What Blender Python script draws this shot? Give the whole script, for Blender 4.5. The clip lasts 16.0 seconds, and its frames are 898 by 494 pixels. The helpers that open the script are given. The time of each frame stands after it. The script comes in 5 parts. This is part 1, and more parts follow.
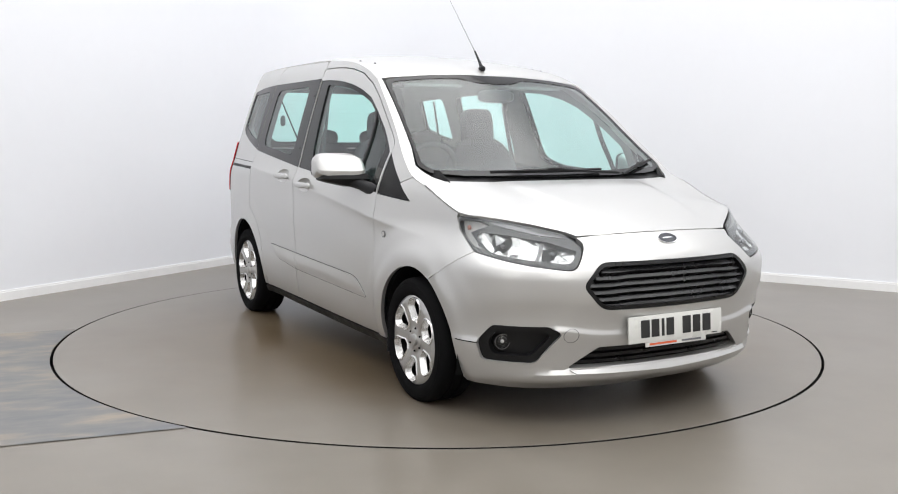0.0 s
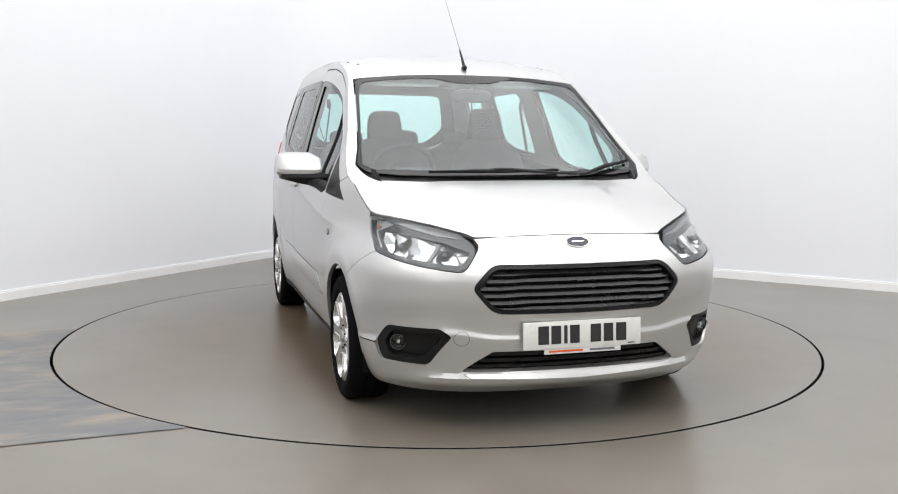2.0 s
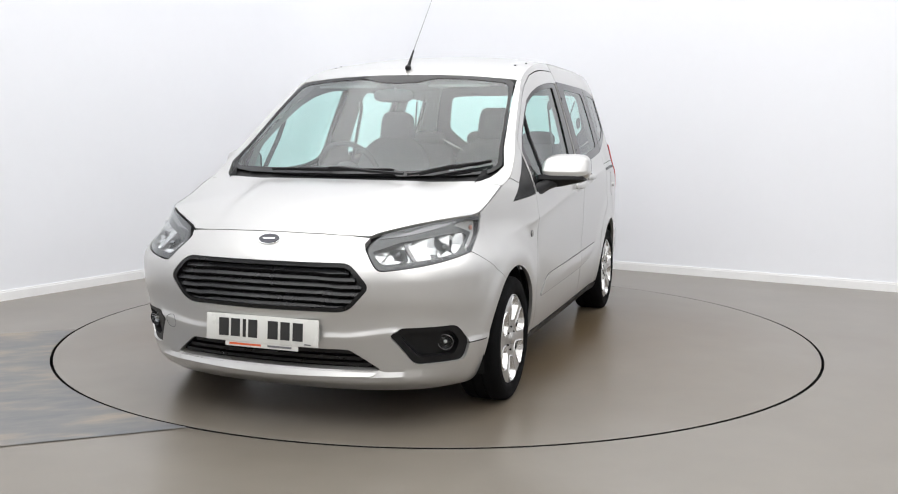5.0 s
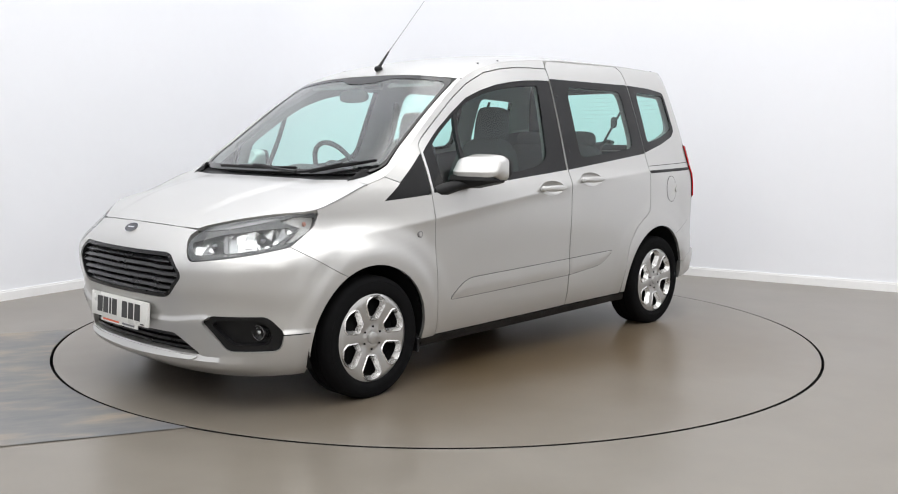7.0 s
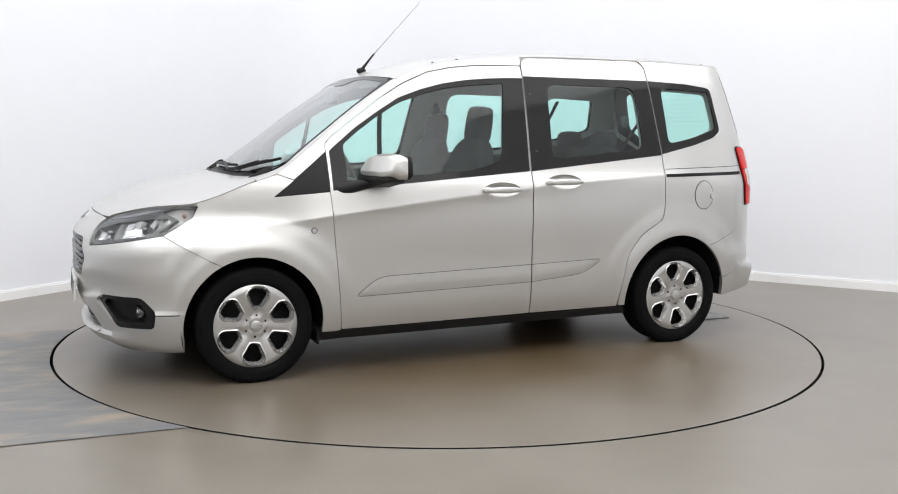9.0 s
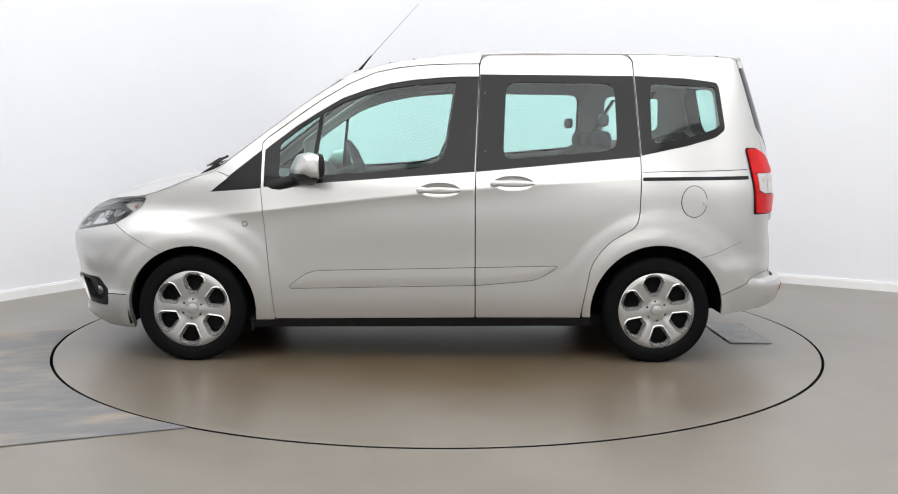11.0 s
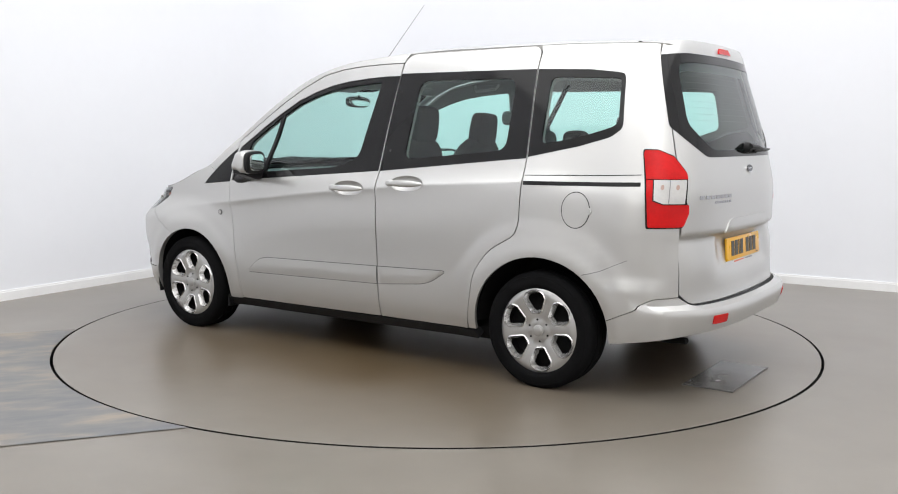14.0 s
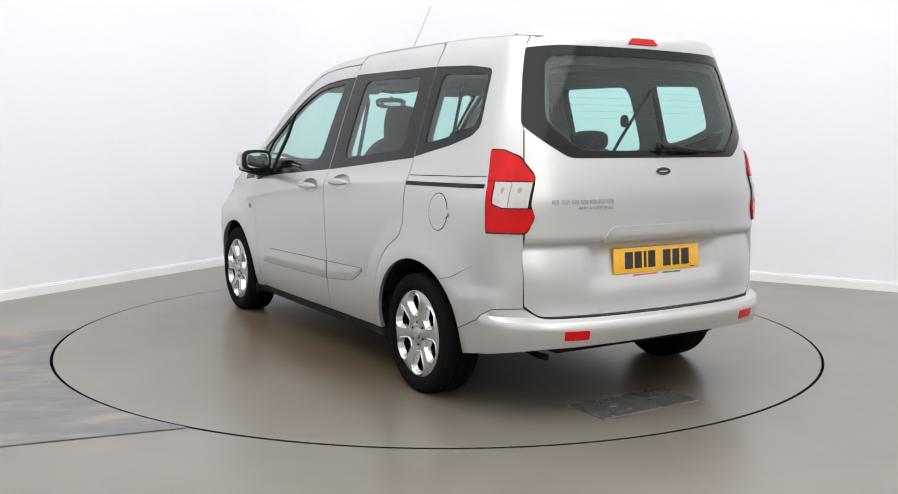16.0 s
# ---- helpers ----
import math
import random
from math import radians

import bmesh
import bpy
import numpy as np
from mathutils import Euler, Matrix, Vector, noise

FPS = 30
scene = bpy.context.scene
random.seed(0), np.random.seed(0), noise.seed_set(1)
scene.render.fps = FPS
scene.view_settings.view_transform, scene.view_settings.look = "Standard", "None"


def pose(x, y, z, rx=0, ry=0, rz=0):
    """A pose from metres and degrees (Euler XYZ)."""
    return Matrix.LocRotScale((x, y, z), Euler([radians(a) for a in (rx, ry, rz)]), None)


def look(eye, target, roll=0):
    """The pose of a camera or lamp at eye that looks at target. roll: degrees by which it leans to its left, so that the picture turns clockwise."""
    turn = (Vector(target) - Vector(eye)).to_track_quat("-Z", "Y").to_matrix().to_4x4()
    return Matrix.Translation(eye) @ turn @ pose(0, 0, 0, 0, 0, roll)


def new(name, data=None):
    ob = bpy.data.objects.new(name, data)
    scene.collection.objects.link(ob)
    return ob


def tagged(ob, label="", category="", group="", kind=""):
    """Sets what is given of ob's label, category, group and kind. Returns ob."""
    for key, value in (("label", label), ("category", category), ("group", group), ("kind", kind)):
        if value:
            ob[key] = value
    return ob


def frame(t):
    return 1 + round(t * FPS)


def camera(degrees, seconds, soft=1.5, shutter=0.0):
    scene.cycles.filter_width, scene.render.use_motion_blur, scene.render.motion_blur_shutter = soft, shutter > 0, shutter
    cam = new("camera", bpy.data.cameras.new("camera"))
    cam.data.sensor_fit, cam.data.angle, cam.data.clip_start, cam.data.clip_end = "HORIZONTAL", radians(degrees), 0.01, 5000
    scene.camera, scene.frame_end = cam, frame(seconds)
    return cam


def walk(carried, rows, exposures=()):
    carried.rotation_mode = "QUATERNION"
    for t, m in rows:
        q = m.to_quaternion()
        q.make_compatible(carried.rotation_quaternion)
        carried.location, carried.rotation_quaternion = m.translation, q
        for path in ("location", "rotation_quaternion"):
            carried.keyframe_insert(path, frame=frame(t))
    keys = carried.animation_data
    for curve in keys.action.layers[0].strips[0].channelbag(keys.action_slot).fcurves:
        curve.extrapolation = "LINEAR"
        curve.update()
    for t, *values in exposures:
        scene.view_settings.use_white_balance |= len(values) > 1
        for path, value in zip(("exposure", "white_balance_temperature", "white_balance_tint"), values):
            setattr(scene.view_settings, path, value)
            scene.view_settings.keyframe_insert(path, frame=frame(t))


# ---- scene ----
# ================= camera =================
cam = camera(51.35, 16.0, soft=1.05)
EYE = Vector((0.0, -5.770, 1.2123))
YAW, PITCH = radians(-0.5916), radians(-6.813)
AHEAD = Vector((-math.sin(YAW) * math.cos(PITCH), math.cos(YAW) * math.cos(PITCH), math.sin(PITCH)))
STAND = look(EYE, EYE + AHEAD, 0.409)
walk(cam, [(0.0, STAND), (16.0, STAND)])

# heading of the turntable in degrees, time by time: it starts gently, then turns evenly
SPIN = [(0.0, -61.22), (0.5, -61.91), (1.0, -64.2), (1.5, -67.95), (2.0, -73.65), (2.5, -79.6), (3.0, -85.75), (3.5, -91.7), (4.0, -97.8),
        (4.5, -103.8), (5.0, -109.85), (5.8, -119.4), (6.6, -128.85), (7.5, -139.4), (8.0, -145.3), (8.5, -151.2), (9.0, -157.1), (9.8, -166.2),
        (10.6, -175.4), (11.5, -185.6), (12.0, -191.4), (12.5, -197.3), (13.0, -203.2), (13.5, -209.1), (14.0, -215.0), (14.5, -220.8),
        (15.0, -226.7), (15.5, -232.6), (16.0, -238.6)]
CAR_X, CAR_Y = 0.0766, -0.0101   # where the car's middle stands on the turntable

# ================= light =================
scene.view_settings.exposure = 0.0
world = bpy.data.worlds.new("world")
world.use_nodes = True
world.node_tree.nodes["Background"].inputs["Color"].default_value = (1.0, 1.0, 1.0, 1)
world.node_tree.nodes["Background"].inputs["Strength"].default_value = 0.1
scene.world = world

CORNER = Vector((-1.095, 4.376, 0))
DIR_L = Vector((-0.513, -0.858, 0)).normalized()
DIR_R = Vector((0.857, -0.516, 0)).normalized()
ROOM_H = 6.0


def room(a, b, z=0.0):
    """A point a metres along the one wall and b along the other, from the room's corner."""
    p = CORNER + DIR_L * a + DIR_R * b
    return Vector((p.x, p.y, z))


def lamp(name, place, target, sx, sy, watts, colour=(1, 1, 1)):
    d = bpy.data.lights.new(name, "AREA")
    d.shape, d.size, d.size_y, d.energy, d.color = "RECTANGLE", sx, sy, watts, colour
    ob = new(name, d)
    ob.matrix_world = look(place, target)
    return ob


# the large lit diffuser under the ceiling
ROOM_TURN = math.degrees(math.atan2(DIR_R.y, DIR_R.x))
p = room(5.5, 5.5, ROOM_H - 0.06)
d = bpy.data.lights.new("ceiling_diffuser", "AREA")
d.shape, d.size, d.size_y, d.energy, d.color = "RECTANGLE", 10.8, 10.8, 855, (1.0, 1.0, 1.0)
ob = new("ceiling_diffuser", d)
ob.matrix_world = pose(p.x, p.y, p.z, 0, 0, ROOM_TURN)

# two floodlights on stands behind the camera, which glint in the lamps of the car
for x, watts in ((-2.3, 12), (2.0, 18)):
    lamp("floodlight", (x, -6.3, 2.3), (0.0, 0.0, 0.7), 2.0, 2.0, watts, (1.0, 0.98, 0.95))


# ================= materials =================
def material(name, colour, rough=0.5, metal=0.0, vary=0.0, scale=6.0, bump=0.0, bump_scale=60.0, coat=0.0, spec=0.5):
    m = bpy.data.materials.new(name)
    m.use_nodes = True
    nt = m.node_tree
    b = nt.nodes["Principled BSDF"]
    b.inputs["Base Color"].default_value = (*colour, 1)
    b.inputs["Roughness"].default_value = rough
    b.inputs["Metallic"].default_value = metal
    b.inputs["Specular IOR Level"].default_value = spec
    if coat:
        b.inputs["Coat Weight"].default_value = coat
        b.inputs["Coat Roughness"].default_value = 0.04
    if vary or bump:
        tc = nt.nodes.new("ShaderNodeTexCoord")
    if vary:
        n1, n2 = nt.nodes.new("ShaderNodeTexNoise"), nt.nodes.new("ShaderNodeTexNoise")
        n1.inputs["Scale"].default_value, n2.inputs["Scale"].default_value = scale, scale * 9
        n1.inputs["Detail"].default_value = n2.inputs["Detail"].default_value = 5
        add = nt.nodes.new("ShaderNodeMath")
        add.operation = "MULTIPLY_ADD"
        add.inputs[1].default_value = 0.4
        r = nt.nodes.new("ShaderNodeMapRange")
        r.inputs["From Min"].default_value, r.inputs["From Max"].default_value = 0.45, 0.95
        r.inputs["To Min"].default_value, r.inputs["To Max"].default_value = 1 - vary, 1 + vary
        mul = nt.nodes.new("ShaderNodeVectorMath")
        mul.operation = "SCALE"
        mul.inputs[0].default_value = colour
        for n in (n1, n2):
            nt.links.new(tc.outputs["Object"], n.inputs["Vector"])
        nt.links.new(n2.outputs["Fac"], add.inputs[0])
        nt.links.new(n1.outputs["Fac"], add.inputs[2])
        nt.links.new(add.outputs[0], r.inputs["Value"])
        nt.links.new(r.outputs[0], mul.inputs["Scale"])
        nt.links.new(mul.outputs[0], b.inputs["Base Color"])
        r2 = nt.nodes.new("ShaderNodeMapRange")
        r2.inputs["From Min"].default_value, r2.inputs["From Max"].default_value = 0.3, 0.7
        r2.inputs["To Min"].default_value, r2.inputs["To Max"].default_value = rough * 0.85, min(1, rough * 1.15)
        nt.links.new(n1.outputs["Fac"], r2.inputs["Value"])
        nt.links.new(r2.outputs[0], b.inputs["Roughness"])
    if bump:
        nb, bp = nt.nodes.new("ShaderNodeTexNoise"), nt.nodes.new("ShaderNodeBump")
        nb.inputs["Scale"].default_value, nb.inputs["Detail"].default_value = bump_scale, 4
        bp.inputs["Strength"].default_value, bp.inputs["Distance"].default_value = bump, 0.002
        nt.links.new(tc.outputs["Object"], nb.inputs["Vector"])
        nt.links.new(nb.outputs["Fac"], bp.inputs["Height"])
        nt.links.new(bp.outputs[0], b.inputs["Normal"])
    return m


def silver_paint():
    """Metallic lacquer: fine flakes under a clear coat."""
    m = material("silver_paint", (0.53, 0.526, 0.513), rough=0.33, metal=0.70, coat=0.5)
    nt = m.node_tree
    b = nt.nodes["Principled BSDF"]
    tc, n, r = nt.nodes.new("ShaderNodeTexCoord"), nt.nodes.new("ShaderNodeTexNoise"), nt.nodes.new("ShaderNodeMapRange")
    n.inputs["Scale"].default_value, n.inputs["Detail"].default_value = 900, 2
    r.inputs["To Min"].default_value, r.inputs["To Max"].default_value = 0.27, 0.38
    nt.links.new(tc.outputs["Object"], n.inputs["Vector"])
    nt.links.new(n.outputs["Fac"], r.inputs["Value"])
    nt.links.new(r.outputs[0], b.inputs["Roughness"])
    return m


def glass(name, tint, rough=0.0, power=4.0, gain=0.92, least=0.065):
    """A thin tinted pane: transparent with a mirror on top that grows towards grazing angles."""
    m = bpy.data.materials.new(name)
    m.use_nodes = True
    nt = m.node_tree
    nt.nodes.remove(nt.nodes["Principled BSDF"])
    out = nt.nodes["Material Output"]
    t, g, mix, lw, po, ma = (nt.nodes.new(k) for k in ("ShaderNodeBsdfTransparent", "ShaderNodeBsdfGlossy", "ShaderNodeMixShader", "ShaderNodeLayerWeight", "ShaderNodeMath", "ShaderNodeMath"))
    t.inputs["Color"].default_value = (*tint, 1)
    g.inputs["Roughness"].default_value = rough
    po.operation, ma.operation = "POWER", "MULTIPLY_ADD"
    lw.inputs["Blend"].default_value = 0.5
    po.inputs[1].default_value, ma.inputs[1].default_value, ma.inputs[2].default_value = power, gain, least
    ma.use_clamp = True
    nt.links.new(lw.outputs["Facing"], po.inputs[0])
    nt.links.new(po.outputs[0], ma.inputs[0])
    nt.links.new(ma.outputs[0], mix.inputs[0])
    nt.links.new(t.outputs[0], mix.inputs[1])
    nt.links.new(g.outputs[0], mix.inputs[2])
    nt.links.new(mix.outputs[0], out.inputs["Surface"])
    return m


PAINT = silver_paint()
BLACK = material("black_plastic", (0.010, 0.010, 0.0106), rough=0.42, vary=0.15, scale=20, bump=0.15, bump_scale=500, spec=0.2)
GLOSS_BLACK = material("gloss_black", (0.008, 0.008, 0.0084), rough=0.08, spec=0.24)
DARK = material("dark_underbody", (0.010, 0.010, 0.010), rough=0.9, vary=0.3, scale=9, spec=0.08)
RUBBER = material("tyre_rubber", (0.006, 0.006, 0.0064), rough=0.8, vary=0.25, scale=14, spec=0.05)
ALLOY = material("wheel_silver", (0.44, 0.435, 0.425), rough=0.28, metal=0.78, coat=0.4)
ALLOY_EDGE = material("bright_spoke_edge", (0.60, 0.595, 0.585), rough=0.25, metal=0.75, coat=0.4)
CHROME = material("chrome", (0.75, 0.75, 0.76), rough=0.08, metal=1.0)
PANE = glass("clear_pane", (0.735, 0.975, 0.93), least=0.05)
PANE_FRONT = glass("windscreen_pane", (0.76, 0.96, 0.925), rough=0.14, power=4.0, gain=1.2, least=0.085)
LENS = glass("lamp_lens", (0.93, 0.95, 0.95), gain=0.7, least=0.035)
RED = material("red_lens", (0.52, 0.003, 0.004), rough=0.22, coat=0.12, vary=0.18, scale=9, spec=0.2)
WHITE_LENS = material("pale_lens", (0.48, 0.47, 0.46), rough=0.15, coat=0.5, vary=0.10, scale=18)
AMBER = material("amber_bulb", (0.40, 0.20, 0.16), rough=0.25)
TRIM = material("grey_trim", (0.27, 0.265, 0.25), rough=0.7, vary=0.1, scale=12, bump=0.2, bump_scale=300)
TRIM_DARK = material("dark_trim", (0.028, 0.029, 0.031), rough=0.65, vary=0.15, scale=12, bump=0.3, bump_scale=300)
LINING = material("roof_lining", (0.45, 0.44, 0.42), rough=0.9, vary=0.06, scale=15, bump=0.2, bump_scale=400)
FABRIC = material("seat_fabric", (0.022, 0.023, 0.025), rough=0.9, vary=0.25, scale=30, bump=0.5, bump_scale=700)
PLATE_WHITE = material("plate_white", (0.62, 0.62, 0.59), rough=0.3, vary=0.03)
PLATE_YELLOW = material("plate_yellow", (0.80, 0.42, 0.03), rough=0.3, vary=0.03)
WIRE = material("heating_wire", (0.05, 0.028, 0.022), rough=0.5)
SEAM_GREY = material("seam_grey", (0.09, 0.09, 0.09), rough=0.6)
INK = material("black_ink", (0.015, 0.015, 0.015), rough=0.4)
RED_INK = material("red_ink", (0.60, 0.10, 0.03), rough=0.4)
GREY_INK = material("grey_ink", (0.12, 0.12, 0.13), rough=0.4)
WALL = material("white_wall", (0.785, 0.797, 0.832), rough=0.75, vary=0.012, scale=1.2, bump=0.06, bump_scale=40)
WALL_GREY = material("grey_wall", (0.78, 0.78, 0.785), rough=0.8, vary=0.05, scale=1.5)
SKIRT = material("white_skirting", (0.82, 0.82, 0.82), rough=0.5, vary=0.03, scale=5)
CEIL = material("ceiling_white", (0.75, 0.75, 0.76), rough=0.9, vary=0.05, scale=2)


from mathutils.geometry import delaunay_2d_cdt


# ================= mesh helpers =================
def curve(*pairs):
    """A smooth monotone curve through the given (a, b) pairs."""
    a = np.array(sorted(pairs), float)
    x, y = a[:, 0], a[:, 1]
    h, d = np.diff(x), np.diff(y) / np.diff(x)
    m = np.zeros(len(x))
    m[0], m[-1] = d[0], d[-1]
    for i in range(1, len(x) - 1):
        if d[i - 1] * d[i] > 0:
            w1, w2 = 2 * h[i] + h[i - 1], h[i] + 2 * h[i - 1]
            m[i] = (w1 + w2) / (w1 / d[i - 1] + w2 / d[i])

    def at(v):
        v = min(max(v, x[0]), x[-1])
        i = min(max(int(np.searchsorted(x, v)) - 1, 0), len(h) - 1)
        t = (v - x[i]) / h[i]
        return float((1 + 2 * t) * (1 - t) ** 2 * y[i] + t * (1 - t) ** 2 * h[i] * m[i] + t * t * (3 - 2 * t) * y[i + 1] + t * t * (t - 1) * h[i] * m[i + 1])
    return at


def mesh_of(bm, name, mat, smooth=True, sharp=0.6):
    bmesh.ops.recalc_face_normals(bm, faces=bm.faces) if not smooth else None
    bm.normal_update()
    me = bpy.data.meshes.new(name)
    for f in bm.faces:
        f.smooth = smooth
    if smooth:
        for e in bm.edges:
            if len(e.link_faces) == 2 and e.calc_face_angle(0) > sharp:
                e.smooth = False
    bm.to_mesh(me)
    bm.free()
    me.materials.append(mat)
    return me


def part(name, bm, mat, parent, label="", smooth=True, sharp=0.6):
    ob = new(name, mesh_of(bm, name, mat, smooth, sharp))
    ob.parent = parent
    return tagged(ob, label)


def rounded(pts, r=0.02, n=4):
    """A closed outline with its corners rounded. A point may carry its own radius."""
    out = []
    for i, p in enumerate(pts):
        a, c = Vector(pts[i - 1][:2]), Vector(pts[(i + 1) % len(pts)][:2])
        b = Vector(p[:2])
        q = p[2] if len(p) > 2 else r
        u, v = a - b, c - b
        d = min(q, u.length * 0.45, v.length * 0.45)
        if d < 1e-4:
            out.append(tuple(b))
            continue
        s, e = b + u.normalized() * d, b + v.normalized() * d
        for k in range(n + 1):
            t = k / n
            w = s * (1 - t) ** 2 + b * 2 * t * (1 - t) + e * t * t
            out.append((w.x, w.y))
    return out


def dense(loop, step):
    out = []
    for i, p in enumerate(loop):
        q = loop[(i + 1) % len(loop)]
        n = max(1, int(math.ceil(math.hypot(q[0] - p[0], q[1] - p[1]) / step)))
        out += [(p[0] + (q[0] - p[0]) * k / n, p[1] + (q[1] - p[1]) * k / n) for k in range(n)]
    return out


def shrunk(loop, gap):
    """The outline moved inwards by gap (outwards where negative)."""
    area = sum(loop[i - 1][0] * p[1] - p[0] * loop[i - 1][1] for i, p in enumerate(loop))
    s = 1 if area > 0 else -1
    out = []
    n = len(loop)
    for i in range(n):
        a, b, c = Vector(loop[i - 1]), Vector(loop[i]), Vector(loop[(i + 1) % n])
        u, v = b - a, c - b
        if u.length < 1e-7 or v.length < 1e-7:
            u = v = c - a
        nu, nv = Vector((-u.y, u.x)).normalized() * s, Vector((-v.y, v.x)).normalized() * s
        m = nu + nv
        m = m.normalized() / max(0.5, math.sqrt(max(0.0, (1 + nu.dot(nv)) / 2))) if m.length > 1e-6 else nu
        out.append((b.x + m.x * gap, b.y + m.y * gap))
    return out


def inside(loop, x, y):
    hit = False
    for i, (x1, y1) in enumerate(loop):
        x0, y0 = loop[i - 1]
        if (y0 > y) != (y1 > y) and x < (x1 - x0) * (y - y0) / (y1 - y0) + x0:
            hit = not hit
    return hit


def normal_of(surf, a, b):
    e = 0.004
    du = Vector(surf(a + e, b)) - Vector(surf(a - e, b))
    dv = Vector(surf(a, b + e)) - Vector(surf(a, b - e))
    n = du.cross(dv)
    return n.normalized() if n.length > 1e-12 else Vector((0, 0, 1))


def panel(surf, loop, holes=(), step=0.04, flip=False, mirror=False, lift=0.0, rim=0.018, gap=0.0, hole_rim=True, weld=False):
    """A sheet cut to an outline on a surface: surf(a, b) gives the place, flip says that the outside lies against da x db.
    rim: how far its edges are folded inwards."""
    if gap:
        loop = shrunk(loop, gap)
    loops = [dense(loop, step)] + [dense(h, step) for h in holes]
    pts, edges = [], []
    for l in loops:
        k = len(pts)
        pts += l
        edges += [(k + i, k + (i + 1) % len(l)) for i in range(len(l))]
    xs, ys = [p[0] for p in loops[0]], [p[1] for p in loops[0]]
    if surf is belt and step < 0.035 and max(xs) - min(xs) > 0.3:
        # rows of vertices on both sides of the shoulder crease keep it crisp
        folds = [(ridge, off, max(min(xs), -1.5), min(max(xs), 1.3)) for off in (-0.045, -0.024, -0.010, 0.0, 0.007)]
    elif surf is nose_relief and step < 0.025:
        folds = [(ledge, off, min(xs), max(xs)) for off in (-0.02, -0.004, 0.004, 0.013, 0.026)]
    elif surf is gate_relief:
        folds = [(lambda x: 0.757, off, min(xs) + 0.05, max(xs) - 0.05) for off in (-0.03, -0.014, -0.006, 0.0, 0.006, 0.014, 0.03)]
    else:
        folds = []
    if folds:
        edge = np.array(pts)
        for line, off, x0, x1 in folds:
            last = None
            for x in np.arange(x0, x1, 0.02):
                y = line(x) + off
                if inside(loops[0], x, y) and not any(inside(h, x, y) for h in loops[1:]) and np.min(np.hypot(edge[:, 0] - x, edge[:, 1] - y)) > 0.006:
                    pts.append((x, y))
                    if last is not None:
                        edges.append((last, len(pts) - 1))
                    last = len(pts) - 1
                else:
                    last = None
    border = np.array(pts)
    nx, ny = int((max(xs) - min(xs)) / step), int((max(ys) - min(ys)) / step)
    for i in range(1, nx + 1):
        for j in range(1, ny + 1):
            x, y = min(xs) + (max(xs) - min(xs)) * (i + 0.01) / (nx + 1), min(ys) + (max(ys) - min(ys)) * (j + 0.013) / (ny + 1)
            if inside(loops[0], x, y) and not any(inside(h, x, y) for h in loops[1:]) and np.min(np.hypot(border[:, 0] - x, border[:, 1] - y)) > step * 0.45:
                pts.append((x, y))
    vs, es, fs = delaunay_2d_cdt([Vector(p) for p in pts], edges, [], 0, 1e-6)[:3]
    bm = bmesh.new()
    side = -1 if flip else 1
    place, norms = [], []
    for v in vs:
        n = normal_of(surf, v.x, v.y) * side
        p = Vector(surf(v.x, v.y)) + n * lift
        place.append(p), norms.append(n)
    mir = (lambda p: Vector((p.x, -p.y, p.z))) if mirror else (lambda p: p)
    verts = [bm.verts.new(mir(p)) for p in place]
    turn = flip != mirror
    for f in fs:
        for k in range(1, len(f) - 1):
            tri = (f[0], f[k], f[k + 1])
            cx, cy = sum(vs[i].x for i in tri) / 3, sum(vs[i].y for i in tri) / 3
            if abs((vs[tri[1]] - vs[tri[0]]).cross(vs[tri[2]] - vs[tri[0]])) < 2e-7:
                continue
            if inside(loops[0], cx, cy) and not any(inside(h, cx, cy) for h in loops[1:]):
                q = [verts[i] for i in tri]
                try:
                    bm.faces.new(q[::-1] if turn else q)
                except ValueError:
                    pass
    if rim:
        for l in (loops if hole_rim else loops[:1]):
            top, low = [], []
            for (a, b) in l:
                n = normal_of(surf, a, b) * side
                p = Vector(surf(a, b)) + n * lift
                top.append(bm.verts.new(mir(p))), low.append(bm.verts.new(mir(p - n * rim)))
            area = sum(l[i - 1][0] * p[1] - p[0] * l[i - 1][1] for i, p in enumerate(l))
            outer = l is loops[0]
            for i in range(len(l)):
                j = (i + 1) % len(l)
                q = [top[i], low[i], low[j], top[j]]
                if (area > 0) != outer:
                    q = q[::-1]
                bm.faces.new(q[::-1] if turn else q)
    if weld:
        bmesh.ops.remove_doubles(bm, verts=bm.verts, dist=1e-5)
    loose = [v for v in bm.verts if not v.link_faces]
    bmesh.ops.delete(bm, geom=loose, context="VERTS")
    return bm


def box(sx, sy, sz, centre=(0, 0, 0), bevel=0.0, seg=2, bm=None):
    own = bm is None
    bm = bm or bmesh.new()
    got = bmesh.ops.create_cube(bm, size=1, matrix=Matrix.Translation(centre) @ Matrix.Diagonal((sx, sy, sz, 1)))
    if bevel:
        es = list({e for v in got["verts"] for e in v.link_edges})
        bmesh.ops.bevel(bm, geom=es, offset=bevel, segments=seg, profile=0.5, affect="EDGES")
    return bm


